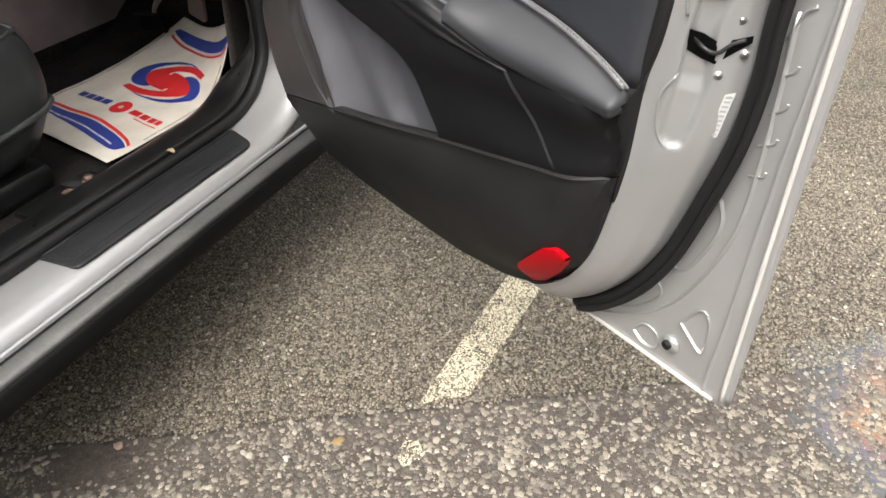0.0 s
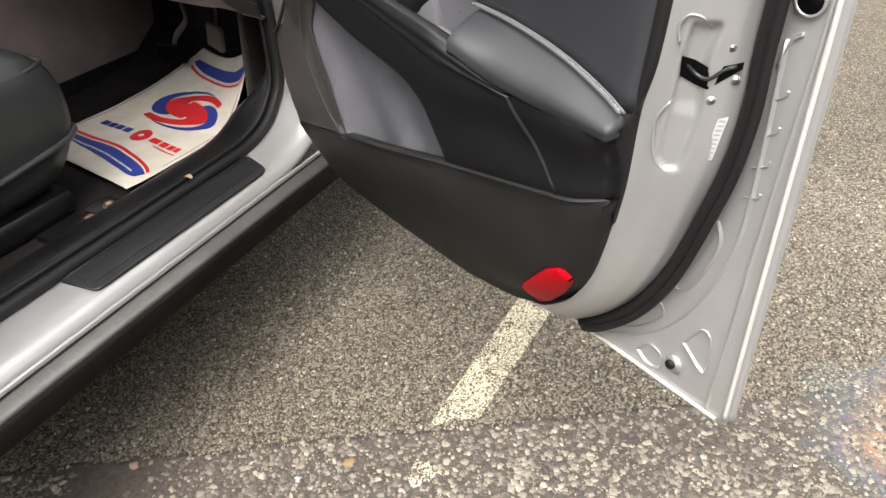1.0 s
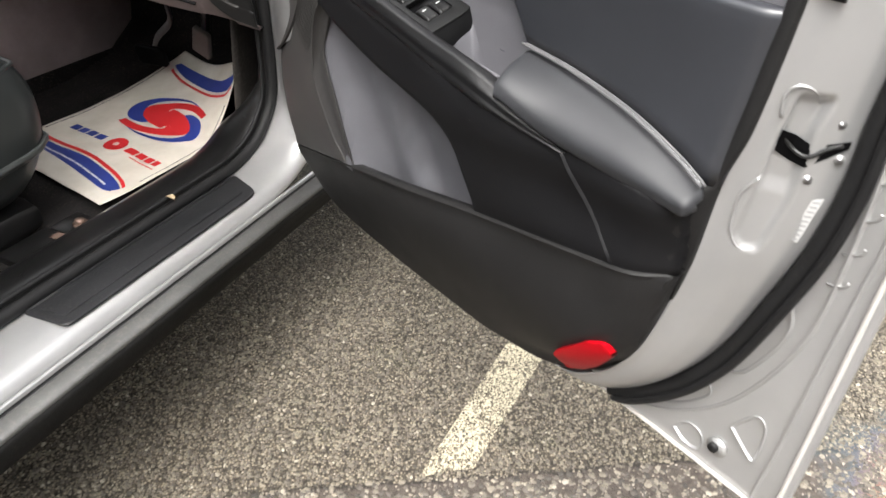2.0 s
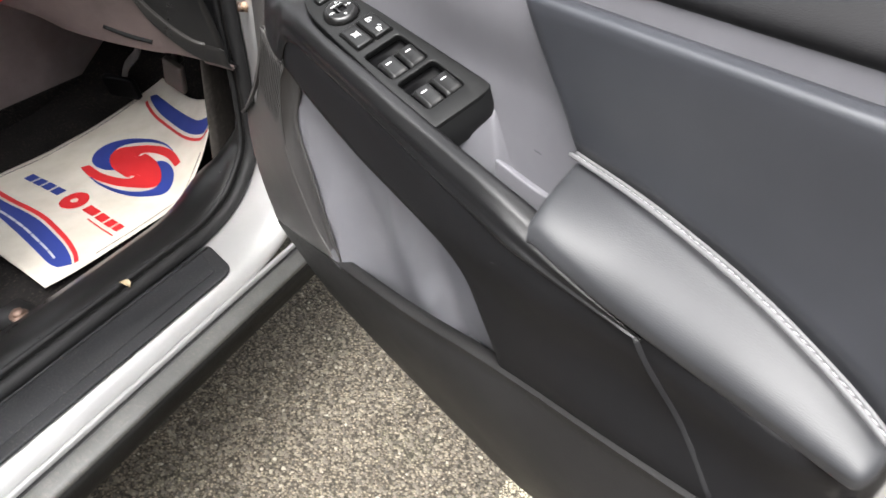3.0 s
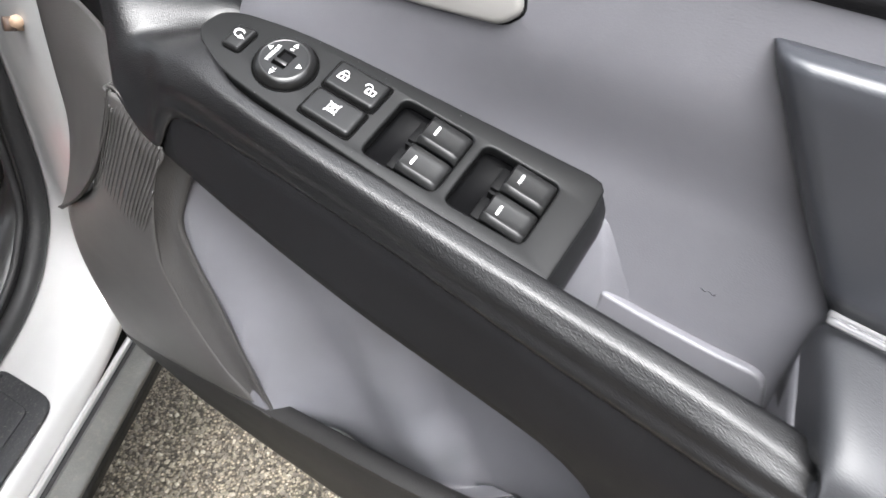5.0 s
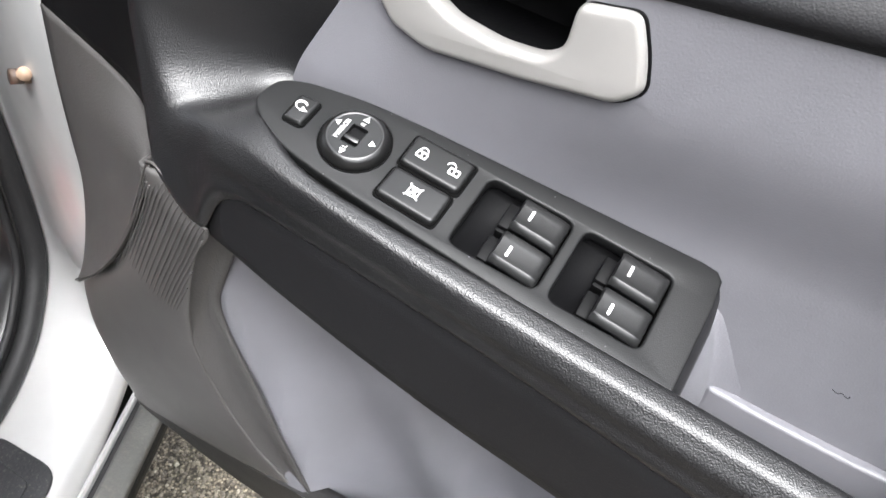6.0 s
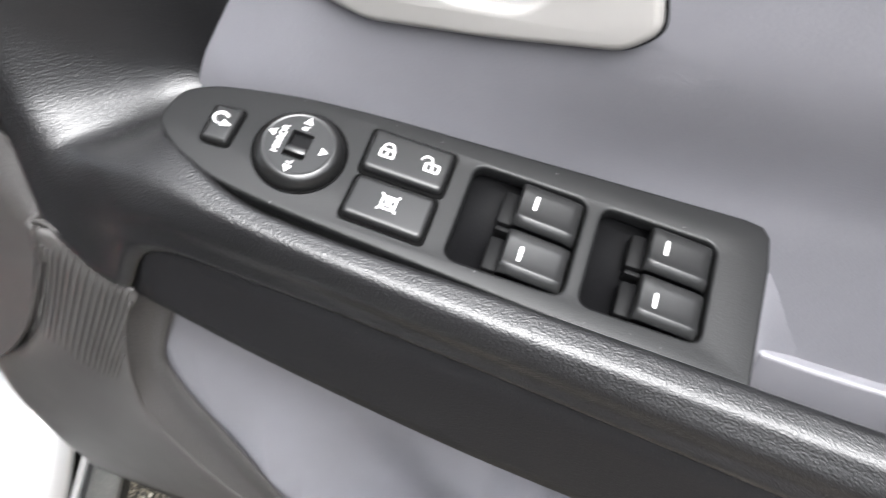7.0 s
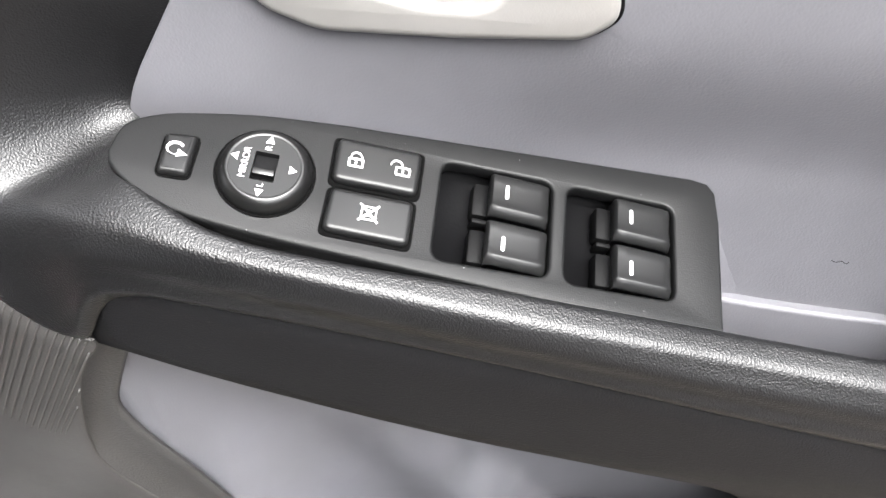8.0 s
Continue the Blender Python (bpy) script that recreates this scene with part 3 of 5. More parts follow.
# seat runner bolt and a dry leaf
runner = part("seat_runner", merged(block(-0.285, -0.215, -0.256, -0.190, 0.385, 0.408, 0.004), block(-0.30, -0.20, -0.36, -0.25, 0.385, 0.404, 0.004)), TRIM, car, "black steel seat runner foot")
RUST = material("rusty_steel", 0.55, 0.6, (0.22, 0.15, 0.12))
part("runner_bolt", merged(tube([(-0.241, -0.221, 0.407), (-0.241, -0.221, 0.412)], 0.014, 18, 1), tube([(-0.241, -0.221, 0.410), (-0.241, -0.221, 0.419)], 0.009, 6, 1)), RUST, runner, "rusty bolt")
part("rust_streak", block(-0.262, -0.240, -0.275, -0.225, 0.4035, 0.4052, 0.0006), RUST, runner, "rust stain")

# wiring grommet on the pillar
CREAM = material("aged_cream_plastic", 0.55, 0.0, (0.26, 0.18, 0.125))
clip = part("door_check_bracket", merged(block(-0.007, 0.012, -0.006, 0.006, -0.006, 0.006, 0.003, 3), tube([(0.010, -0.004, -0.002), (0.013, -0.010, -0.003)], 0.005, 10, 1), tube([(-0.003, -0.004, 0.003), (-0.004, -0.010, 0.005)], 0.0055, 10, 1)), CREAM, car, "aged cream clip on the pillar", pose(0.050, 0.086, 0.843, 0, 0, 33))
part("clip_end", merged(tube([(-0.006, -0.002, 0.0), (-0.014, -0.004, 0.002)], 0.0062, 10, 1), tube([(0.012, -0.003, 0.001), (0.0145, -0.004, 0.001)], 0.0042, 10, 1)), material("brown_rubber", 0.6, 0.0, (0.05, 0.03, 0.02)), clip, "brown rubber end")
part("bracket_rod", tube([(0.002, -0.003, -0.004), (0.012, -0.003, -0.014), (0.024, -0.001, -0.030)], 0.0022, 8, 3, 0.6), CLADDARK, clip)

part("pillar_grommet", tube([(0.002, 0.124, 0.900), (0.001, 0.116, 0.900), (-0.001, 0.1125, 0.900)], 0.0115, 18, 2), grained("dark_grey_grommet", (0.035, 0.034, 0.034), 0.6, 500, 0.3), car, "dark grey rubber plug in the pillar")

# dry leaf on the sill trim
rows = [[Vector((-0.102 + 0.022 * t, -0.132 + 0.004 * math.sin(3 * t) + 0.006 * v * math.sin(math.pi * t), 0.4585 + 0.003 * abs(v) + 0.002 * math.sin(5 * t))) for v in (-1, -0.5, 0, 0.5, 1)] for t in np.linspace(0, 1, 8)]
leaf = tagged(part("dry_leaf", loft(rows), material("dry_leaf_brown", 0.7, 0.0, (0.26, 0.20, 0.12)), None, "", pose(*CORNER, 0, 0, 0, -24.5)), "small dry tan leaf on the black sill trim", "leaf")

# ---- dashboard underside and pedals ----
low = [(-0.085, 0.184, 0.694), (-0.108, 0.1690, 0.7050), (-0.120, 0.1605, 0.7095), (-0.138, 0.1480, 0.7170), (-0.155, 0.1362, 0.7235), (-0.163, 0.1312, 0.7262), (-0.168, 0.1280, 0.7280), (-0.173, 0.1245, 0.7295),
       (-0.195, 0.1115, 0.7355), (-0.235, 0.0915, 0.7460), (-0.275, 0.0760, 0.7560), (-0.317, 0.0635, 0.7680), (-0.41, 0.047, 0.795), (-0.85, 0.03, 0.82)]
rise = curve((-0.85, 0.11), (-0.25, 0.115), (-0.195, 0.114), (-0.173, 0.100), (-0.168, 0.074), (-0.163, 0.058), (-0.155, 0.041), (-0.138, 0.016), (-0.120, 0.003), (-0.108, 0.002), (-0.085, 0.002))
up = [(x, y - 0.35 * rise(x), z + rise(x)) for x, y, z in low]
# end of the dashboard: dark, standing proud of the knee panel, with a ridge along it
rows = []
for x, y, z in up:
    rows.append([(x, y + 0.004, z), (x, y - 0.007, z + 0.001), (x, y - 0.011, z + 0.008), (x, y - 0.017, z + 0.035), (x, y - 0.016, z + 0.040), (x, y - 0.034, z + 0.10), (x, 0.08, 0.99 + 0.04 * ease(-x, 0.1, 0.3)), (x, 0.12, 1.10)])
dash = thicken(part("dashboard", facing(skin(rows, 2, 3, 50), (0, -1, 0.2)), TRIM, car, "dark plastic dashboard"), 0.003)
part("dash_ridge", tube([(x, y - 0.017, z + 0.036) for x, y, z in up[1:8]], 0.0035, 8, 4, 0.6), COVER, dash, "grey ridge along the end of the dashboard")
knee = skin([[low[i], (low[i][0], low[i][1] * 0.92 + up[i][1] * 0.08 - 0.002, low[i][2] + 0.003), ((low[i][0] + up[i][0]) / 2, (low[i][1] + up[i][1]) / 2 - 0.002, (low[i][2] + up[i][2]) / 2), (up[i][0], up[i][1], up[i][2] + 0.002)] for i in range(len(low))], 3, 3)
thicken(part("knee_panel", facing(knee, (0, -1, -0.3)), KNEE, dash, "dusky pinkish-grey knee panel with a dark slot"), 0.004)
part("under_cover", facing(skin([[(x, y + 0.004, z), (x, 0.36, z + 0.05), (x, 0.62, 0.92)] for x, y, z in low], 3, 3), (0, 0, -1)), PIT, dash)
# a flattened black cord on the panel paints the slot's dark inside
part("panel_slot_shade", tube([(-0.238, 0.0770, 0.7765), (-0.222, 0.0845, 0.7685), (-0.205, 0.0940, 0.7600), (-0.188, 0.1045, 0.7535), (-0.178, 0.1105, 0.7495)], 0.0042, 8, 3, 0.6), PIT, dash, "dark slot")

lean = Vector((0.034, -0.024, 0.078)).normalized()
wide = (Vector((1, -0.12, 0.05)) - lean * lean.x).normalized()
wide = (wide - lean * wide.dot(lean)).normalized()
ACCEL = Matrix.Translation((-0.388, 0.324, 0.572)) @ Matrix((wide, lean, wide.cross(lean))).transposed().to_4x4()
pedal = part("accelerator_pedal", plate("pedal_pad", [outline([(-0.027, -0.038), (0.027, -0.038), (0.024, 0.040), (-0.024, 0.040)], 0.008)], 0.014, 0.004), grained("grey_pedal_rubber", (0.09, 0.082, 0.074), 0.5, 300, 0.5), car, "worn grey accelerator pedal above the paper mat", ACCEL)
part("pedal_arm", block(-0.008, 0.008, 0.03, 0.22, -0.03, -0.012, 0.003), TRIM, pedal)
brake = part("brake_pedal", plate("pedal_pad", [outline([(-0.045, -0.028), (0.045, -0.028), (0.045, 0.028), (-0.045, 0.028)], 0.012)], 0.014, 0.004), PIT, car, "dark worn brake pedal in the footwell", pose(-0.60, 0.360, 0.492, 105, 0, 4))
part("pedal_arm", tube([(0.0, 0.0, -0.016), (0.03, 0.05, -0.02), (0.10, 0.11, -0.012), (0.11, 0.16, -0.012)], 0.011, 10, 4, 0.5), grained("worn_grey_steel", (0.10, 0.092, 0.088), 0.45, 200, 0.4), brake, "worn grey pedal arm")

tag = tagged(new("red_strap"), "bright red plastic strap hanging under the dashboard", "strap")
tag.matrix_basis = pose(*CORNER, 0, 0, 0, -24.5) @ pose(-0.40, 0.0, 0.85)
part("strap", plate("strap", [outline([(0.016, 0.06), (0.044, 0.020), (0.060, -0.030), (0.040, -0.046), (0.012, -0.048), (-0.002, -0.038), (-0.022, 0.05)], 0.010)], 0.012, 0.004), SCARLET, tag, "", pose(0, 0, 0, 90, 0, 90))
part("dash_trim_bar", merged(tube([(-0.404, 0.046, 0.858), (-0.404, 0.094, 0.830)], 0.004, 8, 1), tube([(-0.404, 0.058, 0.824), (-0.404, 0.098, 0.803)], 0.003, 8, 1)), STEEL, dash, "dull grey trim bars")


# ---- driver's seat ----


def rounded_slab(x0, x1, y0, y1, z0, z1, r, crown=0.0, slope=0.0, n=10):
    """A stuffed slab: rounded all round, crowned on top, rising to the front."""
    bm = bmesh.new()
    bmesh.ops.create_cube(bm, size=2)
    bmesh.ops.subdivide_edges(bm, edges=bm.edges[:], cuts=n, use_grid_fill=True)
    hx, hy, hz = (x1 - x0) / 2, (y1 - y0) / 2, (z1 - z0) / 2
    for v in bm.verts:
        p = Vector((v.co.x * hx, v.co.y * hy, v.co.z * hz))
        q = Vector([max(-h + r, min(h - r, c)) for c, h in zip(p, (hx, hy, hz))])
        d = p - q
        if d.length > 0:
            p = q + d.normalized() * r
        k = (1 - (p.x / hx) ** 2) * (1 - (p.y / hy) ** 2)
        p.z += crown * k * (p.z > 0) + slope * p.y
        v.co = p + Vector(((x0 + x1) / 2, (y0 + y1) / 2, (z0 + z1) / 2))
    return soften(bm, 60)


cushion = rounded_slab(-0.84, -0.280, -0.85, -0.178, 0.43, 0.735, 0.062, 0.012, 0.04, 18)
for v in cushion.verts:
    high, low_ = max(v.co.z - 0.63, 0) / 0.10, max(0.60 - v.co.z, 0) / 0.17
    k = 0.034 * high ** 2 + 0.085 * low_ ** 1.6
    v.co.y -= k * ease(v.co.y, -0.5, -0.22)
    v.co.x -= 0.5 * k * ease(v.co.x, -0.5, -0.30)
seat = part("seat", cushion, SEAT, car, "black leather driver seat cushion")
part("seat_seam", tube([(-0.298, -0.80, 0.682), (-0.296, -0.5, 0.692), (-0.296, -0.31, 0.700), (-0.306, -0.226, 0.705), (-0.37, -0.2030, 0.708), (-0.80, -0.2030, 0.708)], 0.0045, 8, 6), SEAT, seat, "piped seam round the cushion top")
part("piping", tube([(-0.288, -0.80, 0.520), (-0.286, -0.5, 0.530), (-0.285, -0.29, 0.548), (-0.298, -0.208, 0.558), (-0.37, -0.188, 0.562), (-0.80, -0.188, 0.562)], 0.011, 10, 6, 0.6), grained("grey_seat_band", (0.050, 0.054, 0.053), 0.4, 500, 0.3, 0.2), seat, "grey raised band along the side")
part("side_shield", rounded_slab(-0.82, -0.305, -0.80, -0.235, 0.385, 0.455, 0.03), TRIM, seat, "black plastic seat base")
part("seat_back", rounded_slab(-0.83, -0.30, -1.02, -0.84, 0.55, 1.25, 0.07), SEAT, seat)

# plain dark walls added out of view, to hold back low skylight
for x, y, a in ((1.5, -6.5, 12), (7.5, 0.5, 100), (-7.0, -3.0, -75)):
    w = part("unseen_wall", block(-9, 9, -0.15, 0.15, 0, 3.6, 0.02), material("plain_wall_grey", 0.9, 0.0, (0.10, 0.095, 0.085)) if a == 12 else bpy.data.materials["plain_wall_grey"], None, "", pose(x, y, 0, 0, 0, a))
    tagged(w, "plain dark wall added out of view to shape the daylight", "wall", kind="structure")


# ---- the open door ----
# in the door: x from the hinge to the latch, y from the cabin side to the outside, z up
INSIDE = (0, -1, 0)

seam_z = curve((0.0, 0.535), (0.08, 0.556), (0.11, 0.565), (0.317, 0.614), (0.614, 0.679), (0.841, 0.727), (0.96, 0.748))
base_y = curve((0.43, 0.090), (0.50, 0.076), (0.55, 0.060), (0.61, 0.044), (0.68, 0.034), (0.76, 0.025), (0.82, 0.020), (0.90, 0.018), (1.1, 0.018))
trim_edge = [(0.085, 0.62), (0.09, 0.55), (0.10, 0.50), (0.14, 0.458), (0.30, 0.447), (0.58, 0.452), (0.69, 0.467), (0.76, 0.492), (0.816, 0.532), (0.848, 0.572), (0.871, 0.62), (0.888, 0.687), (0.901, 0.759), (0.908, 0.845), (0.921, 0.90), (0.928, 0.96), (0.934, 1.03)]
RIM = np.array([(p.x, p.y) for p in glide([(x, z, 0) for x, z in trim_edge], 6)])


def face_y(x, z):
    """Depth of the trim's proud face."""
    y = base_y(z)
    y += 0.010 * ease(x, 0.40, 0.60) * (1 - ease(z, 0.76, 0.82)) * ease(z, 0.62, 0.70)
    y += 0.018 * ease(x, 0.64, 0.76) * ease(z, 0.70, 0.80)
    near = math.sqrt(float(np.min((RIM[:, 0] - x) ** 2 + (RIM[:, 1] - z) ** 2)))
    return min(y + 0.032 * max(1 - near / 0.05, 0) ** 2 * ease(x, 0.60, 0.75), max(y, 0.088))


# outer skin and steel inner panel
out_rows = []
for z in np.linspace(0.444, 1.092, 14):
    bow = 0.016 * (1 - ((z - 0.75) / 0.34) ** 2)
    out_rows.append([Vector((x, 0.1575 + (bow + 0.012 * (1 - ((x - 0.5) / 0.55) ** 2) + 0.002) * (1 - (abs(x - 0.516) / 0.5385) ** 8), z)) for x in sorted([-0.022, -0.016, -0.005, 0.01, 1.02, 1.035, 1.047] + list(np.linspace(0.05, 1.0, 14)) + [1.054])])
door = part("door", facing(loft(out_rows), (0, 1, 0)), SILVER, car, "open silver car door with charcoal inner trim", pose(0, 0, 0, 0, 0, -27.5))
thicken(door, 0.0012)
SKIN = outline([(-0.02, 0.447), (1.050, 0.445), (1.056, 1.09), (-0.02, 1.09)], [0.05, 0.006, 0.02, 0.02])
flip = pose(0, 0, 0, 90, 0, 0)
shell = part("steel_panel", plate("steel_panel", [SKIN], 0.004, 0.0018), SILVER, door, "silver inner door steel", Matrix.Translation((0, 0.150, 0)) @ flip)
# folded hem round the skin
hem = [(-0.02, 0.156, 0.446), (0.3, 0.156, 0.446), (0.7, 0.156, 0.446), (1.040, 0.156, 0.4455)]
part("hem", tube(hem, 0.0055, 8, 6), SILVER, door)
part("hem", tube([(1.050, 0.156, 0.450), (1.0515, 0.156, 0.6), (1.053, 0.156, 0.8), (1.056, 0.156, 1.085)], 0.0055, 8, 6), SILVER, door)

SEALER = material("pale_seam_sealer", 0.6, 0.0, (0.50, 0.48, 0.45))
part("seam_sealer", tube([(0.60, 0.1475, 0.4490), (0.80, 0.1475, 0.4490), (1.035, 0.1475, 0.4485)], 0.0026, 8, 6), SEALER, door, "pale seam sealer along the folded edge")
part("seam_sealer", tube([(1.0465, 0.1475, 0.455), (1.0475, 0.1475, 0.6), (1.049, 0.1475, 0.8), (1.0515, 0.1475, 1.06)], 0.0026, 8, 6), SEALER, door, "pale seam sealer along the folded edge")

# the box of the door: its end wall slopes from the trim's edge out to the seal
seal_edge = [(0.04, 0.62), (0.05, 0.55), (0.08, 0.495), (0.14, 0.470), (0.30, 0.466), (0.58, 0.462), (0.70, 0.456), (0.78, 0.463), (0.832, 0.493), (0.887, 0.553), (0.931, 0.632), (0.962, 0.73), (0.980, 0.80), (0.988, 0.867), (0.988, 0.92), (0.990, 0.97), (0.992, 1.04)]
wall_y = curve((0.0, 0.084), (0.10, 0.088), (0.26, 0.094), (0.46, 0.105), (0.68, 0.118), (0.86, 0.130), (0.97, 0.140), (1.0, 0.147))
belly = curve((0.0, 0.0), (0.10, 0.0), (0.26, 0.006), (0.46, 0.010), (0.68, 0.010), (0.86, 0.006), (0.97, 0.002), (1.0, 0.0))
fold_x = curve((0.70, 0.928), (0.74, 0.936), (0.80, 0.950), (0.852, 0.958), (0.905, 0.960), (0.94, 0.966))


def pressed(x, z):
    """Depth of the pressed pocket below the latch and of the step above it."""
    left = 0.9215 + 0.13 * (z - 0.79) + 0.010 * (1 - ease(z, 0.783, 0.797))
    across = ease(x, left, left + 0.004) * (1 - ease(x, fold_x(z) - 0.006, fold_x(z)))
    return across * (0.0085 * ease(z, 0.845, 0.864) * (1 - ease(z, 0.935, 0.947)) + 0.0050 * (1 - ease(z, 0.845, 0.864)) * ease(z, 0.783, 0.788))


rows = []
a, b = glide([(x, z, 0) for x, z in trim_edge], 20), glide([(x, z, 0) for x, z in seal_edge], 20)
for w in np.linspace(0, 1, 36):
    y, c = wall_y(w), belly(w)
    row = []
    for p, q in zip(a, b):
        v = Vector((p.x * (1 - w) + q.x * w + c, min(y + 0.030 * (1 - ease(p.x, 0.66, 0.80)) * (p.y < 0.6), 0.147), p.y * (1 - w) + q.y * w - c * 0.3 + 0.012 * (1 - ease(p.x, 0.55, 0.78)) * (p.y < 0.5)))
        k = pressed(v.x - 0.006, v.z) if v.z > 0.75 else 0
        row.append(v + Vector((-0.655 * k, 0.755 * k, 0)))
    rows.append(row)
thicken(part("end_wall", facing(loft(rows, limit=70), (1, -0.5, -0.3)), SILVER, door, "silver pressed-steel door end"), 0.0015)

# weatherstrip round the box
strip = [(x + 0.010, 0.138, z - 0.004) for x, z in [(0.800, 0.4725)] + seal_edge[8:]]
part("weatherstrip", tube(strip, 0.0100, 12, 5, 0.9), RUBBER, door, "black rubber weatherstrip")
part("weatherstrip_lip", tube([(x + 0.013, y - 0.011, z) for x, y, z in strip], 0.005, 8, 5), RUBBER, door)

# pressed ribs, plug and slots on the steel
def bead(points, r=0.0028, close=True):
    pts = [(x, 0.1492, z) for x, z in points]
    return tube(pts + ([pts[0]] if close else []), r, 8, 6, 0.55, capped=not close)


for loop in ([(0.981, 0.721), (0.990, 0.697), (0.984, 0.663), (0.961, 0.612), (0.944, 0.611), (0.967, 0.688)],
             [(0.872, 0.508), (0.914, 0.569), (0.934, 0.555), (0.905, 0.516), (0.875, 0.496)],
             [(0.970, 0.532), (0.991, 0.566), (1.005, 0.558), (1.007, 0.516), (1.001, 0.507)],
             [(0.904, 0.473), (0.918, 0.492), (0.936, 0.492), (0.944, 0.478), (0.939, 0.464), (0.92, 0.462)]):
    part("pressed_bead", bead(loop), SILVER, door)
part("pressed_curve", bead([(1.012, 0.93), (1.014, 0.771), (1.004, 0.674), (0.960, 0.566), (0.90, 0.498), (0.83, 0.456)], 0.003, False), SILVER, door)
part("pressed_step", bead([(1.047, 1.05), (1.043, 0.919), (1.034, 0.755), (1.026, 0.56), (1.022, 0.50), (1.019, 0.452)], 0.003, False), SILVER, door)
for x0, z0, x1, z1 in ((1.024, 0.892, 1.013, 0.870), (1.024, 0.855, 1.012, 0.832), (1.023, 0.818, 1.010, 0.797), (1.021, 0.780, 1.008, 0.762)):
    part("pressed_slot", bead([(x0 + 0.001, z0 - 0.008), (x0 - 0.002, z0 - 0.015), (x1 - 0.003, z1 - 0.001)], 0.0020, False), SILVER, door)
# no hole is cut: a black disc gives its dark inside
part("oval_hole_shade", tube([(1.026, 0.1492, 0.968), (1.026, 0.1455, 0.968)], 0.0125, 20, 1), PIT, door, "black disc for the shaded oval hole in the door steel")
part("hole_rim", tube([(1.026 + 0.0135 * math.cos(a), 0.1462, 0.968 + 0.0135 * math.sin(a)) for a in np.linspace(0, 2 * math.pi, 25)], 0.0016, 8, 1, 1.0, False), SILVER, door)
part("pressed_slot", bead([(1.026, 0.938), (1.016, 0.930), (1.008, 0.905)], 0.0026, False), SILVER, door)
plug = part("drain_plug", tube([(0.960, 0.150, 0.489), (0.960, 0.142, 0.489)], 0.0065, 14, 1), RUBBER, door, "black rubber drain plug")
part("plug_seat", tube([(0.963, 0.1495, 0.490), (0.963, 0.146, 0.490)], 0.013, 16, 1), SILVER, door)


walls = [curve(*[(z, x) for x, z in e[8:]]) for e in (trim_edge, seal_edge)]


def on_wall(x, z, out=0.0):
    """A place on the sloping end wall of the door."""
    a, b = walls[0](z), walls[1](z)
    w = min(max((x - 0.008 - a) / (b - a), 0), 1)
    out -= pressed(x - 0.006, z)
    return Vector((x + 0.655 * out, wall_y(w) - 0.755 * out, z))


def wall_sheet(points, thick=0.0008, n=8):
    """A thin sheet on the end wall between two lines of four or more places."""
    lo, hi = points
    rows = []
    for k in range(n + 1):
        t = k / n
        rows.append([on_wall(a[0] * (1 - t) + b[0] * t, a[1] * (1 - t) + b[1] * t, thick) for a, b in zip(lo, hi)])
    return facing(loft(rows), (1, -1, 0))


for loop in ([(0.9390, 0.863), (0.9270, 0.843), (0.9255, 0.822), (0.9265, 0.803), (0.9345, 0.785), (0.9476, 0.780)], [(0.9410, 0.922), (0.9396, 0.940), (0.9470, 0.950), (0.9590, 0.945), (0.9670, 0.922)]):
    part("pressed_edge", tube([on_wall(p.x, p.y, -0.0003) for p in glide([(x, z, 0) for x, z in loop], 4)], 0.0014, 8, 1), SILVER, door)
# the wall is uncut here: a black sheet paints the opening's shade
part("latch_opening_shade", wall_sheet(([(0.944, 0.888), (0.955, 0.880), (0.964, 0.878), (0.975, 0.889), (0.986, 0.900)], [(0.944, 0.911), (0.955, 0.905), (0.964, 0.900), (0.975, 0.903), (0.986, 0.907)]), 0.0012), PIT, door, "black sheet for the shaded, greasy latch opening")
claw = [on_wall(x, z, 0.0022) for x, z in ((0.947, 0.904), (0.955, 0.892), (0.964, 0.889), (0.974, 0.899), (0.982, 0.903))]
part("latch_claw", tube(claw, 0.0020, 8, 3), material("greasy_steel", 0.45, 0.6, (0.035, 0.035, 0.035)), door, "greasy steel latch claw")
for x, z in ((0.977, 0.921), (0.983, 0.889), (0.968, 0.867)):
    a = on_wall(x, z, -0.001)
    part("latch_screw", tube([a, on_wall(x, z, 0.0012)], 0.0045, 16, 1), SILVER, door)
    part("screw_socket", tube([a, on_wall(x, z, 0.0019)], 0.0026, 6, 1), STEEL, door)
part("rating_label", wall_sheet(([(0.9665, 0.798), (0.969, 0.799), (0.9715, 0.800), (0.974, 0.801)], [(0.975, 0.848), (0.9775, 0.849), (0.980, 0.850), (0.9825, 0.851)]), 0.0012), material("white_label", 0.5, 0.0, (0.55, 0.55, 0.54)), door, "small white sticker")
ink = material("grey_print", 0.6, 0.0, (0.33, 0.33, 0.33))
for k in range(9):
    z = 0.803 + 0.0052 * k
    part("label_bar", wall_sheet(([(0.9682 + 0.17 * (z - 0.8), z), (0.9728 + 0.17 * (z - 0.8), z)], [(0.9682 + 0.17 * (z - 0.8), z + 0.0022), (0.9728 + 0.17 * (z - 0.8), z + 0.0022)]), 0.0017, 2), ink, door)

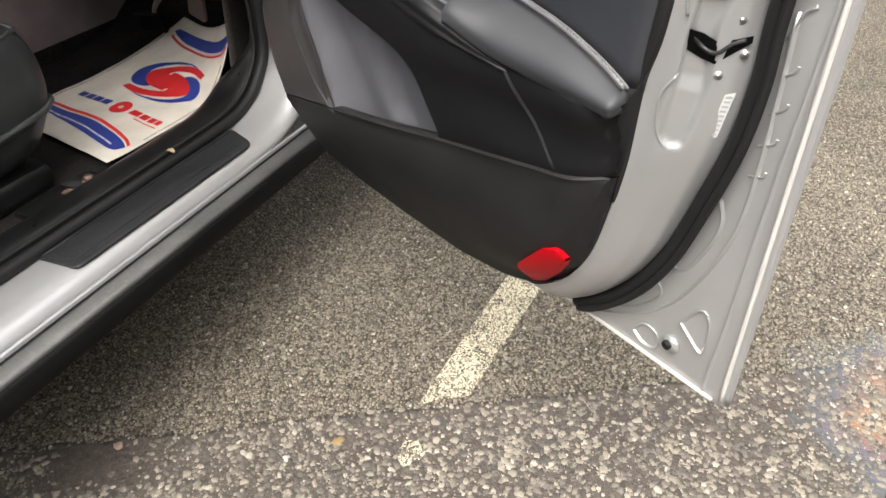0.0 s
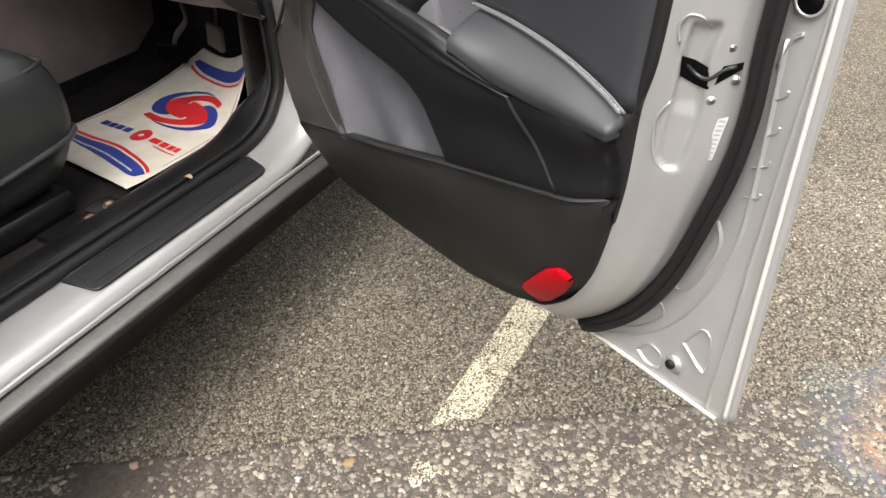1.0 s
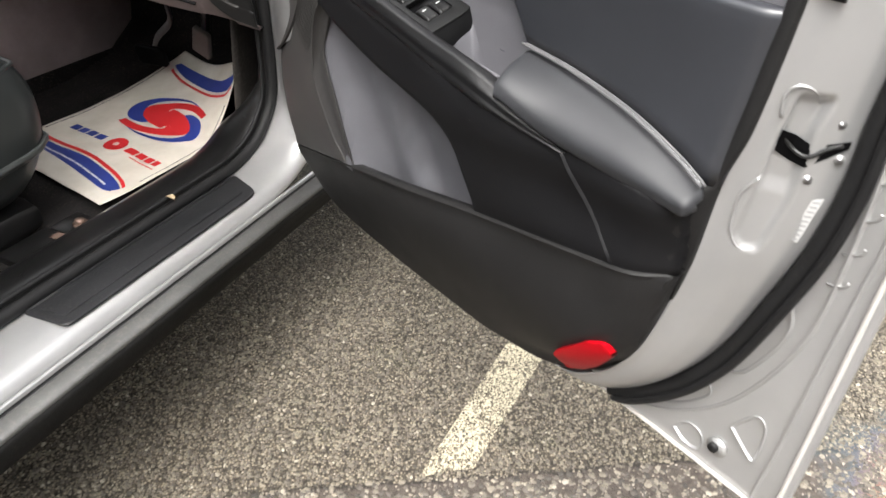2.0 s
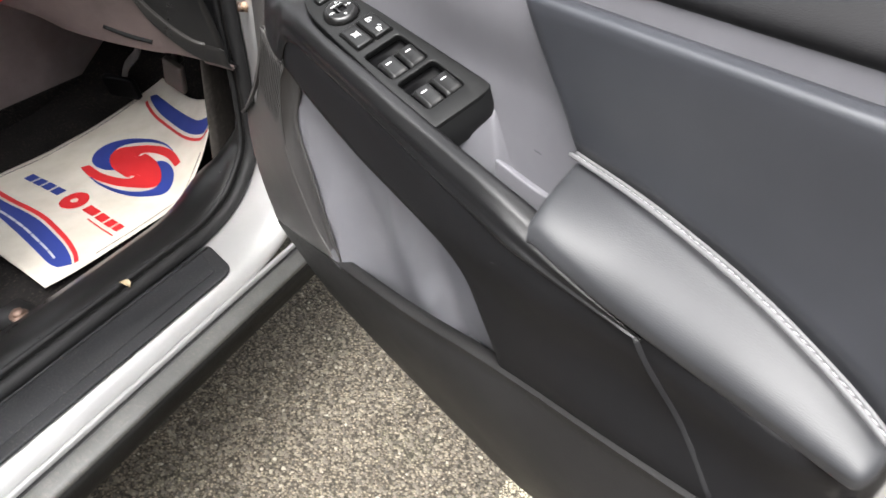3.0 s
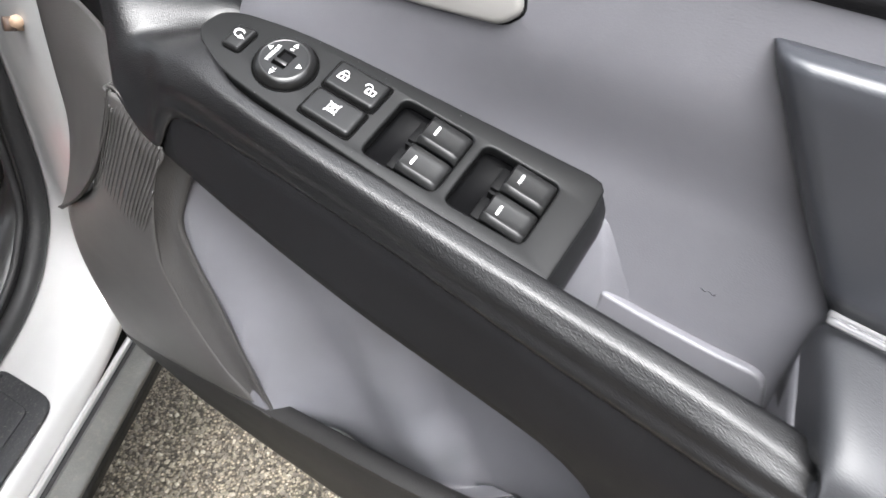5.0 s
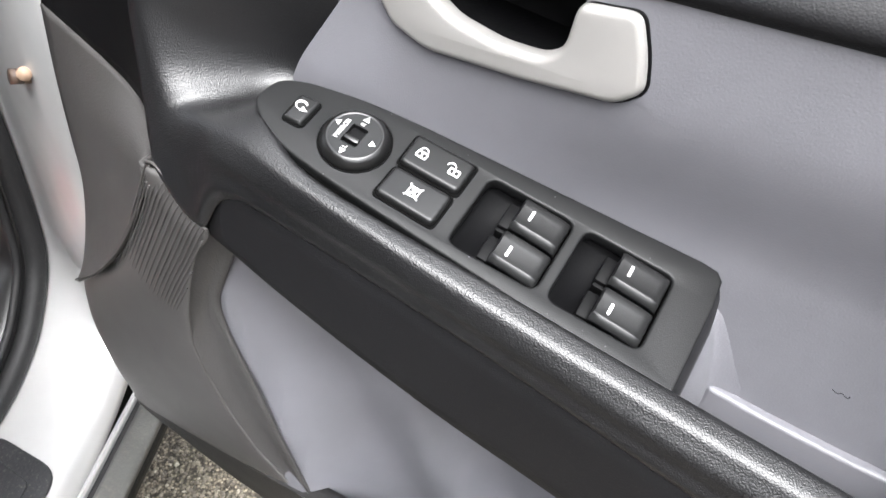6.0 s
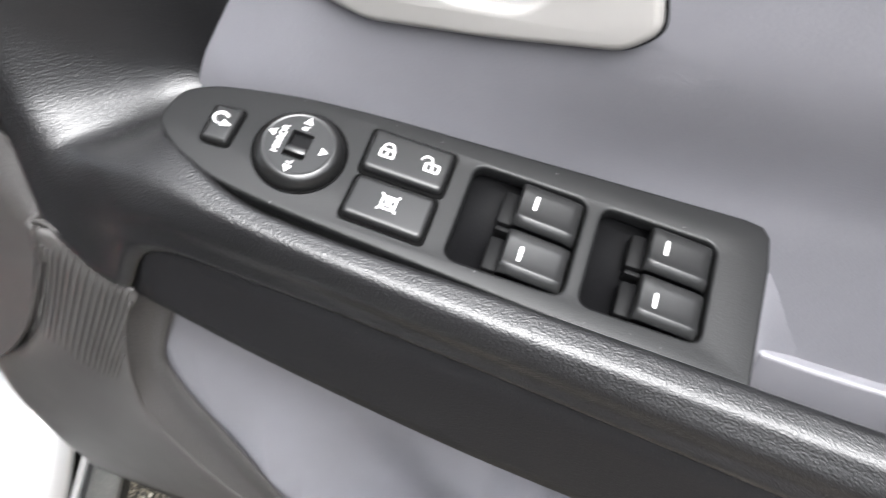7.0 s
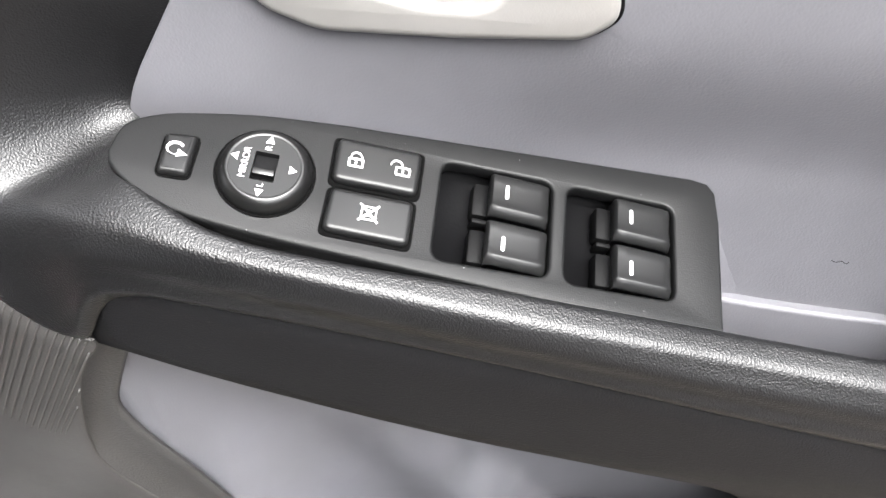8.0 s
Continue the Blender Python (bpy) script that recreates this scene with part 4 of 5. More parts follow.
# ---- trim panel ----
# lower panel
low_z = curve((0.098, 0.565), (0.100, 0.53), (0.112, 0.488), (0.14, 0.459), (0.19, 0.446), (0.30, 0.442), (0.58, 0.453), (0.69, 0.468), (0.76, 0.493), (0.81, 0.528), (0.845, 0.568), (0.868, 0.612), (0.886, 0.68), (0.897, 0.735))
xs = sorted(set([0.099 + 0.041 * (k / 12) ** 2 for k in range(13)] + list(np.linspace(0.15, 0.80, 42)) + list(np.linspace(0.80, 0.897, 28))))
rows = []
for x in xs:
    z0, z1 = low_z(x), max(seam_z(x), low_z(x) + 0.002)
    col = [Vector((x, face_y(x, z0) + 0.020, z0 - 0.001)), Vector((x, face_y(x, z0) + 0.006, z0))]
    col += [Vector((x, face_y(x, z0 + (z1 - z0) * t) - 0.003 * math.sin(math.pi * t) + 0.006 * (1 - t) ** 6, z0 + (z1 - z0) * t + 0.001)) for t in (0.05, 0.12, 0.2, 0.32, 0.45, 0.58, 0.7, 0.82, 0.92, 0.975)]
    col += [Vector((x, face_y(x, z1) - 0.0025, z1)), Vector((x, face_y(x, z1) + 0.001, z1 + 0.003)), Vector((x, face_y(x, z1) + 0.012, z1 + 0.0035))]
    rows.append(col)
lower = part("lower_panel", facing(loft(rows, limit=55), INSIDE), LOWER, door, "dark grained lower trim panel")
thicken(lower, 0.0025)

# dark insert between the armrest and the pocket
cut_z = curve((0.285, 0.866), (0.337, 0.846), (0.427, 0.820), (0.495, 0.806), (0.545, 0.790), (0.578, 0.757), (0.600, 0.715), (0.616, 0.684))
roll_z = curve((0.26, 0.912), (0.30, 0.910), (0.35, 0.900), (0.44, 0.884), (0.53, 0.866), (0.60, 0.850), (0.66, 0.840), (0.75, 0.829), (0.90, 0.820))
rows = []
for x in list(np.linspace(0.285, 0.56, 24)) + list(np.linspace(0.57, 0.63, 14)) + list(np.linspace(0.64, 0.90, 24)):
    z0 = cut_z(x) if x < 0.616 else seam_z(x) + 0.002
    z1 = roll_z(x) + 0.004
    rows.append([Vector((x, face_y(x, z0) + 0.012, z0 + 0.002)), Vector((x, face_y(x, z0) + 0.0015, z0))] + [Vector((x, face_y(x, z0 + (z1 - z0) * t) + 0.004 * max(t - 0.82, 0) / 0.18, z0 + (z1 - z0) * t)) for t in list(np.linspace(0.03, 0.82, 8)) + [0.88, 0.94, 1.0]])
thicken(part("door_insert", facing(loft(rows, limit=55), INSIDE), FACE, door, "black smooth insert with a small scratch"), 0.003)
crease = glide([(0.754, face_y(0.754, 0.829) - 0.001, 0.826), (0.768, face_y(0.768, 0.81) - 0.0012, 0.808), (0.80, face_y(0.80, 0.77) - 0.001, 0.77), (0.838, face_y(0.838, 0.73) - 0.001, 0.731)], 3)
part("insert_crease", tube(crease, 0.0020, 10, 1, 0.05), FACE, door)
part("scratch", tube([(0.624, face_y(0.624, 0.818) - 0.0004, 0.817), (0.630, face_y(0.63, 0.818) - 0.0004, 0.819)], 0.00022, 6, 1), COLUMN, door, "pale scratch")

# front column beside the hinge
left_x = curve((0.50, 0.096), (0.556, 0.096), (0.617, 0.098), (0.675, 0.102), (0.72, 0.1135), (0.761, 0.133), (0.785, 0.172), (0.822, 0.205), (0.862, 0.230), (0.897, 0.240))
right_x = curve((0.560, 0.12), (0.603, 0.300), (0.65, 0.270), (0.70, 0.250), (0.745, 0.241), (0.775, 0.246), (0.805, 0.255), (0.83, 0.264), (0.85, 0.273), (0.868, 0.2845), (0.8725, 0.2835), (0.8775, 0.275), (0.885, 0.2685), (0.893, 0.262), (0.8985, 0.252))
rows = []
for z in np.linspace(0.553, 0.8975, 90):
    a, b = left_x(z), max(right_x(z), left_x(z) + 0.002)
    row = [Vector((a - 0.002, face_y(a, z) + 0.02, z))] + [Vector((a + (b - a) * t, face_y(a + (b - a) * t, z) - 0.004 * math.sin(math.pi * t) ** 0.5 + 0.004 * (1 - min(t * 8, 1)) ** 2, z)) for t in [0, 0.01, 0.03, 0.06, 0.1] + list(np.linspace(0.15, 0.85, 14)) + [0.9, 0.94, 0.97, 0.99, 1]]
    rows.append([Vector((p.x, p.y, max(p.z, seam_z(p.x) + 0.004))) for p in row])
thicken(part("front_column", facing(loft(rows, limit=60), INSIDE), COLUMN, door, "taupe-grey front column of the trim"), 0.0025)

# darker hinge cover, falling back to the hinge
cover = [[(0.133, 0.026, 0.759), (0.137, 0.020, 0.760), (0.141, 0.015, 0.762)],
         [(0.110, 0.050, 0.776), (0.143, 0.029, 0.782), (0.171, 0.016, 0.785)],
         [(0.090, 0.068, 0.797), (0.156, 0.036, 0.814), (0.204, 0.016, 0.822)],
         [(0.083, 0.073, 0.835), (0.166, 0.043, 0.852), (0.230, 0.016, 0.862)],
         [(0.082, 0.075, 0.878), (0.171, 0.050, 0.884), (0.241, 0.019, 0.894)],
         [(0.086, 0.076, 0.925), (0.176, 0.063, 0.904), (0.234, 0.036, 0.896)]]
thicken(part("hinge_cover", facing(skin(cover, 5, 6, 60), INSIDE), COVER, door, "brown-grey plastic hinge cover"), 0.003)
part("cover_edge", tube([c[2] for c in cover], 0.0008, 8, 5), COVER, door)
# top row at 1.20 is added out of view, to darken the panel's front end
corner = [[(0.084, 0.0775, 0.9235), (0.176, 0.0645, 0.9025), (0.232, 0.038, 0.893)], [(0.088, 0.083, 0.955), (0.175, 0.064, 0.950), (0.230, 0.041, 0.948)], [(0.09, 0.088, 1.0), (0.165, 0.068, 1.0), (0.212, 0.050, 1.0)], [(0.09, 0.091, 1.06), (0.15, 0.074, 1.06), (0.196, 0.056, 1.06)], [(0.09, 0.094, 1.20), (0.125, 0.083, 1.20), (0.150, 0.074, 1.20)]]
thicken(part("mirror_corner", facing(skin(corner, 4, 5, 60), INSIDE), PIT, door, "black mirror corner trim"), 0.003)
part("corner_edge", tube(corner[0], 0.0007, 8, 5), COVER, door)

# fine ribs of the column beside the pocket
rib_top = curve((0.235, 0.890), (0.251, 0.900), (0.262, 0.893), (0.275, 0.8775), (0.284, 0.872), (0.292, 0.870))
for k in range(23):
    x = 0.2390 + 0.0023 * k
    zt = rib_top(x) - 0.0015
    pts = []
    for z in np.linspace(zt, zt - 0.088 - 0.030 * math.sin(math.pi * min(k / 16, 1)), 12):
        px = x - 0.60 * (zt - z)
        t = min(max((px - left_x(z)) / max(right_x(z) - left_x(z), 0.01), 0), 1)
        pts.append((px, face_y(px, z) - 0.004 * math.sin(math.pi * t) ** 0.5 - 0.0004 + 0.0022 * ease(zt - z, 0.060, 0.118), z))
    pts = [p for p in pts if left_x(p[2]) + 0.003 < p[0] < right_x(p[2]) - 0.0005]
    if len(pts) > 2:
        part("rib", tube(pts, 0.00062, 6, 2), COLUMN, door)
part("column_edge", tube([(x, face_y(x, rib_top(x)) - 0.0020, rib_top(x) + 0.0006) for x in np.linspace(0.246, 0.286, 14)], 0.0009, 6, 2), COLUMN, door)

# pocket: bevelled rim, liner, floor
rim_in = [(0.296, 0.032, 0.868), (0.284, 0.034, 0.845), (0.270, 0.034, 0.815), (0.261, 0.034, 0.790), (0.266, 0.035, 0.762), (0.282, 0.037, 0.72), (0.300, 0.040, 0.665), (0.318, 0.044, 0.614)]
rim_out = [(right_x(z) - 0.001, face_y(right_x(z), z), z) for z in (0.868, 0.850, 0.825, 0.790, 0.755, 0.70, 0.655, 0.605)]
sides, inner = [], []
for a, b in zip(rim_out, rim_in):
    a, b = Vector(a), Vector(b)
    sides.append([a, a.lerp(b, 0.5) + Vector((-0.002, 0.003, 0)), b - Vector((0.001, 0, 0)), b + Vector((0.0, 0.003, 0))])
    inner.append([b + Vector((0.0, 0.002, 0)), b + Vector((0.004, 0.014, 0)), b + Vector((0.010, 0.030, 0.0)), b + Vector((0.012, 0.060, 0.0))])
part("pocket_rim", facing(skin(sides, 5, 3, 50), (0.3, -1, 0)), RIMSHADE, door, "grey bevelled pocket rim, darkened for its shade")
rim_x, rim_y = curve(*[(z, x) for x, y, z in reversed(rim_in)]), curve(*[(z, y) for x, y, z in reversed(rim_in)])


def fold_in(x, z):
    """The liner's fold: paler swell before it, a step inwards behind it."""
    line = 0.340 + 0.62 * (0.80 - z)
    return 0.016 * ease(x, line - 0.004, line + 0.024) - 0.005 * math.exp(-((x - line + 0.025) / 0.035) ** 2)


def liner_y(x, y, z):
    """Runs back smoothly from the rim to the liner's depth."""
    t = min(max((x - rim_x(z)) / 0.085, 0), 1)
    start = rim_y(z) + 0.0055 + 0.05 * (1 - ease(z, 0.575, 0.600))
    return start + (y + fold_in(x, z) - 0.008 * ease(x, 0.52, 0.63) - start) * math.sin(0.5 * math.pi * t) if x > rim_x(z) else start


rows = []
for x in list(np.linspace(0.25, 0.345, 90)) + list(np.linspace(0.35, 0.66, 62)):
    rows.append([Vector((x, liner_y(x, y, z - 0.10 * (x - 0.3)), z - 0.10 * (x - 0.3))) for i, (y, z) in enumerate(((0.060, 0.900), (0.066, 0.86), (0.078, 0.80), (0.086, 0.74), (0.090, 0.68), (0.091, 0.635), (0.091, 0.60), (0.091, 0.57)))])
liner = loft([glide(r, 6) for r in rows], limit=60)
for v in liner.verts:
    v.co.z = min(max(v.co.z, seam_z(v.co.x) - 0.06), cut_z(v.co.x) + 0.014)
thicken(part("pocket_liner", facing(liner, INSIDE), LINER, door, "pale grey smooth pocket liner"), 0.002, 1.0)

# reflector in the lower corner
def ref_lo(x):
    return float(np.interp(x, (0.774, 0.777, 0.800, 0.825, 0.845, 0.854), (0.545, 0.513, 0.527, 0.556, 0.586, 0.604)))


def ref_hi(x):
    return float(np.interp(x, (0.774, 0.777, 0.828, 0.846, 0.851, 0.854), (0.552, 0.559, 0.617, 0.626, 0.622, 0.608)))


rows = []
for x in np.linspace(0.774, 0.854, 24):
    lo, hi = ref_lo(x), max(ref_hi(x), ref_lo(x) + 0.002)
    rows.append([Vector((x, face_y(x, lo) + 0.004, lo))] + [Vector((x, face_y(x, lo + (hi - lo) * t) - 0.0080 - 0.002 * math.sin(math.pi * t), lo + (hi - lo) * t)) for t in np.linspace(0, 1, 8)] + [Vector((x, face_y(x, hi) + 0.002, hi))])
part("reflector", facing(loft(rows, limit=50), INSIDE), RED, door, "red plastic door reflector")

# rear return of the trim towards the steel
edge_x = curve(*[(z, x) for x, z in trim_edge[8:]])
rows = []
for z in np.linspace(0.70, 1.022, 46):
    up = ease(z, 0.826, 0.850)
    b = edge_x(z) + 0.0015
    a = 0.885 * (1 - up) + (b - 0.012) * up
    y = face_y(0.885, min(z, 0.84)) * (1 - up) + 0.078 * up
    rows.append([Vector((a, y + 0.001, z)), Vector((a + (b - a) * 0.35, y + 0.006 * (1 - up), z)), Vector((a + (b - a) * 0.7, y + 0.018 * (1 - up), z)), Vector((b, 0.080, z)), Vector((b + 0.001, 0.089, z))])
thicken(part("rear_return", facing(loft([glide(r, 3) for r in rows], limit=60), (0.4, -1, 0)), LOWER, door, "dark rear edge of the trim"), 0.002)

# rolled lip under the switches, turning up beside the mirror corner
stations = []
for T, R, A, turned in (((0.757, 0.052, 0.834), (0.757, 0.0385, 0.829), (0.757, 0.0380, 0.824), 0),
                        ((0.70, 0.046, 0.850), (0.70, 0.0295, 0.845), (0.70, 0.0290, 0.832), 0),
                        ((0.65, 0.044, 0.866), (0.65, 0.026, 0.862), (0.65, 0.0255, 0.843), 0),
                        ((0.60, 0.038, 0.879), (0.60, 0.023, 0.875), (0.60, 0.024, 0.852), 0),
                        ((0.528, 0.0365, 0.890), (0.530, 0.022, 0.886), (0.53, 0.0215, 0.865), 0),
                        ((0.44, 0.030, 0.909), (0.44, 0.015, 0.905), (0.44, 0.018, 0.883), 0),
                        ((0.356, 0.0255, 0.926), (0.352, 0.0135, 0.923), (0.35, 0.016, 0.898), 0),
                        ((0.322, 0.033, 0.936), (0.308, 0.0180, 0.931), (0.302, 0.0140, 0.906), 0.1),
                        ((0.307, 0.044, 0.939), (0.284, 0.0220, 0.932), (0.2795, 0.0135, 0.880), 0.3),
                        ((0.301, 0.056, 0.936), (0.264, 0.0270, 0.931), (0.256, 0.0155, 0.896), 0.7),
                        ((0.298, 0.068, 0.933), (0.2575, 0.0310, 0.938), (0.247, 0.0210, 0.910), 1),
                        ((0.2965, 0.079, 0.934), (0.2520, 0.0345, 0.950), (0.241, 0.0265, 0.925), 1),
                        ((0.2975, 0.0855, 0.941), (0.2475, 0.0365, 0.968), (0.237, 0.0305, 0.945), 1),
                        ((0.3040, 0.087, 0.956), (0.2445, 0.0370, 0.985), (0.233, 0.0345, 0.965), 1),
                        ((0.3235, 0.088, 0.986), (0.2400, 0.0375, 1.010), (0.226, 0.0420, 0.990), 1),
                        ((0.354, 0.091, 1.03), (0.232, 0.0380, 1.06), (0.200, 0.0530, 1.04), 1)):
    T, R, A = Vector(T), Vector(R), Vector(A)
    if A.x > 0.33:
        A.y = face_y(A.x, A.z) - 0.0007
    out = (R - (T + A) / 2).normalized()
    mid = T.lerp(R, 0.5) + Vector((0, 0.003 * turned, -0.0005 * turned))
    bowl = [T.lerp(mid, 0.55) + Vector((0, 0.002, -0.001)) * turned, mid, R + (T - R) * 0.15 + out * 0.0015, R + (A - R) * 0.14 + out * 0.003, R + (A - R) * 0.55 + out * 0.003]
    # a nearly level top, a tight bend, then a steep face
    K = Vector((R.x, max(min(R.y, A.y), R.y - 0.002) + 0.0025, R.z + 0.0012))
    roll = [T.lerp(K, 0.45) + Vector((0, 0, 0.0008)), T.lerp(K, 0.78), K + Vector((0, 0.0004, -0.0030)), K.lerp(A, 0.40) + Vector((0, -0.0012, 0)), K.lerp(A, 0.7)]
    stations.append([T + Vector((0.0, 0.004, -0.006)), T] + [r.lerp(q, turned) for r, q in zip(roll, bowl)] + [A + out * 0.0005, A - out * 0.008])
thicken(part("armrest_lip", facing(skin(stations, 6, 4, 60), (0, -1, 0.5)), LIP, door, "black soft-grained armrest lip"), 0.003)

# upper panel with the handle recess
HOLE = outline([(0.352, 1.020), (0.362, 1.000), (0.388, 0.990), (0.432, 0.985), (0.440, 0.996), (0.442, 1.020)], 0.006)
UPPER = outline([(0.298, 0.9495), (0.290, 0.930), (0.40, 0.86), (0.524, 0.86), (0.529, 0.808), (0.660, 0.816), (0.652, 0.90), (0.596, 0.9985), (0.932, 0.9985), (0.934, 1.026), (0.350, 1.026), (0.3225, 0.9865)], [0.01, 0.01, 0.02, 0.004, 0.004, 0.004, 0.01, 0.004, 0.004, 0.004, 0.004, 0.01])


def sunk(x, z):
    """How far the upper panel sinks behind the switches and the pull cup."""
    return 0.0125 * ease(x, 0.33, 0.50) * (1 - ease(x, 0.615, 0.70)) * (1 - ease(z, 0.915, 0.985)) - 0.006 * (1 - ease(x, 0.302, 0.39)) * (1 - ease(z, 0.94, 0.992))


bm = plate("upper_panel", [UPPER, HOLE], 0.004, 0.001)
for _ in range(6):
    long = [e for e in bm.edges if e.calc_length() > 0.014]
    bmesh.ops.subdivide_edges(bm, edges=long, cuts=1)
    bmesh.ops.triangulate(bm, faces=bm.faces)
for v in bm.verts:
    v.co.z -= sunk(v.co.x, v.co.y)
part("upper_panel", soften(bm, 50), PANEL, door, "grey grained upper trim panel", Matrix.Translation((0, 0.086, 0)) @ flip)
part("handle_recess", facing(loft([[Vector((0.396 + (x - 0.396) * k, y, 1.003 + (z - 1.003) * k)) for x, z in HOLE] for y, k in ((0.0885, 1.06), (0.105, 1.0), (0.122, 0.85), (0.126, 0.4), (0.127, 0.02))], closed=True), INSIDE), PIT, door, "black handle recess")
bez = [(0.336, 1.019), (0.342, 0.998), (0.353, 0.982), (0.372, 0.975), (0.42, 0.9755), (0.463, 0.978), (0.4735, 0.986), (0.471, 1.000), (0.465, 1.016), (0.440, 1.014), (0.437, 0.994), (0.428, 0.988), (0.408, 0.988), (0.385, 0.993), (0.367, 1.004), (0.358, 1.020)]
part("inner_handle", plate("inner_handle", [outline(bez, 0.005)], 0.012, 0.0035, 3), HANDLE, door, "satin silver inner door handle", Matrix.Translation((0, 0.0815, 0)) @ flip)
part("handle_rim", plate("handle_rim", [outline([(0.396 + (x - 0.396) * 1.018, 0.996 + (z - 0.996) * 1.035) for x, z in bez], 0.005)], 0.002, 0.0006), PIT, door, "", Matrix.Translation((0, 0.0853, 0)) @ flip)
# belt roll at the window
rows = [[Vector((x, y, z)) for y, z in ((0.092, 1.018), (0.084, 1.0235), (0.082, 1.030), (0.088, 1.040), (0.104, 1.056), (0.125, 1.068), (0.150, 1.074), (0.165, 1.070))] for x in np.linspace(0.21, 0.96, 8)]
thicken(part("belt_trim", facing(loft([glide(r, 3) for r in rows], limit=60), (0, -1, 1)), FACE, door, "black window belt trim"), 0.003)

# padded insert above the armrest
stitch = curve((0.638, 0.897), (0.70, 0.893), (0.76, 0.885), (0.81, 0.876), (0.856, 0.863), (0.885, 0.852), (0.905, 0.842))
stitch_y = curve((0.638, 0.087), (0.75, 0.082), (0.856, 0.073), (0.905, 0.069))
rows = []
for t in [0, 0.006, 0.015, 0.03, 0.05] + list(np.linspace(0.08, 0.94, 26)) + [0.965, 0.985, 1.0]:
    col = []
    for v, y in ((0.0, 0.088), (0.0005, 0.0795), (0.008, 0.0740), (0.022, 0.0716), (0.05, 0.0708), (0.12, 0.0714), (0.3, 0.0745), (0.5, 0.078), (0.7, 0.0815), (0.88, 0.0845), (1.0, 0.087)):
        xt, xb = 0.576 + (0.930 - 0.576) * t, 0.640 + (0.912 - 0.640) * t
        x = xt * (1 - v) + xb * v - 0.002 * math.sin(math.pi * v) * (1 - t)
        zb = stitch(0.640 + (0.912 - 0.640) * t) + 0.001
        z = 1.0065 * (1 - v) + zb * v
        side = 0.016 * (1 - min(t / 0.03, 1)) ** 2 * (1 - v) + 0.012 * ease(t, 0.95, 1.0)
        shift = (stitch_y(x) - 0.087) * v ** 2
        col.append(Vector((x, min(y + shift + side, 0.0872 if t < 0.9 else 0.0885), z)))
    rows.append(col)
thicken(part("padded_insert", facing(loft(rows, limit=65), INSIDE), PAD, door, "charcoal leathercloth padded insert"), 0.002)

# armrest pad: from the stitched seam out over the edge
pad_y = curve((0.63, 0.020), (0.66, 0.022), (0.70, 0.028), (0.75, 0.036), (0.82, 0.042), (0.91, 0.047))
pad_z = curve((0.63, 0.864), (0.66, 0.857), (0.70, 0.846), (0.75, 0.833), (0.82, 0.826), (0.91, 0.819))
stations = []
for x, drop in ((0.6375, 9.0), (0.638, 0.024), (0.6385, 0.012), (0.640, 0.0060), (0.643, 0.0026), (0.648, 0.0006), (0.656, 0.0), (0.675, 0.0), (0.70, 0.0), (0.73, 0.0), (0.78, 0.0), (0.83, 0.0), (0.865, 0.0), (0.888, 0.0), (0.8985, 0.0), (0.9025, 0.0), (0.9050, 0.0), (0.9058, 0.0)):
    u = min(max((x - 0.8985) / 0.0073, 0), 1)
    shut = 1 - math.sqrt(max(1 - u * u, 0))
    S, L = Vector((0, stitch_y(x), stitch(x) - 0.002)), Vector((0, pad_y(x), pad_z(x)))
    d = (L - S).normalized()
    n = Vector((0, d.z, -d.y))
    crown = 0.014 - 0.004 * ease(x, 0.80, 0.90)
    pts = [S + Vector((0, 0.005, -0.006)), S] + [S.lerp(L, f) + n * crown * h for f, h in ((0.22, 0.42), (0.45, 0.80), (0.68, 1.0), (0.86, 0.88), (0.96, 0.50))] + [L + d * 0.0015, L + Vector((0, 0.006, -0.002)), L + Vector((0, 0.018, -0.002))]
    core = S.lerp(L, 0.5)
    row = []
    for p in pts:
        f = min(max((p - S).dot(d) / (L - S).length, 0), 1)
        p = p.lerp(core, 0.9 * shut)
        fall = min(drop, max(p.z - 0.842, 0)) * (1 - 0.75 * ease(f, 0.7, 1.0))
        row.append(Vector((x + 0.024 * f * (1 - ease(x, 0.637, 0.73)), p.y + (0.012 * ease(f, 0.55, 1.0) if drop > 0.02 else 0), p.z - fall)))
    stations.append(row)
thicken(part("armrest_pad", facing(skin(stations, 2, 4, 70), (0, -0.7, 1)), ARM, door, "grey leathercloth armrest pad with a twin-stitched seam"), 0.002)
for off in (0.0, 0.0072):
    pts = [(x, stitch_y(x) - 0.001 - off, stitch(x) + 0.0015 + off * 0.25) for x in np.linspace(0.640, 0.903, 30)]
    part("welt", tube(pts, 0.0019, 8, 2), SEAM, door, "raised welt of the seam")
for k in range(46):
    x = 0.643 + 0.0056 * k
    part("stitch", tube([(x, stitch_y(x) - 0.0042, stitch(x) + 0.0022), (x + 0.0034, stitch_y(x + 0.0034) - 0.0042, stitch(x + 0.0034) + 0.0022)], 0.0006, 5, 1), THREAD, door)

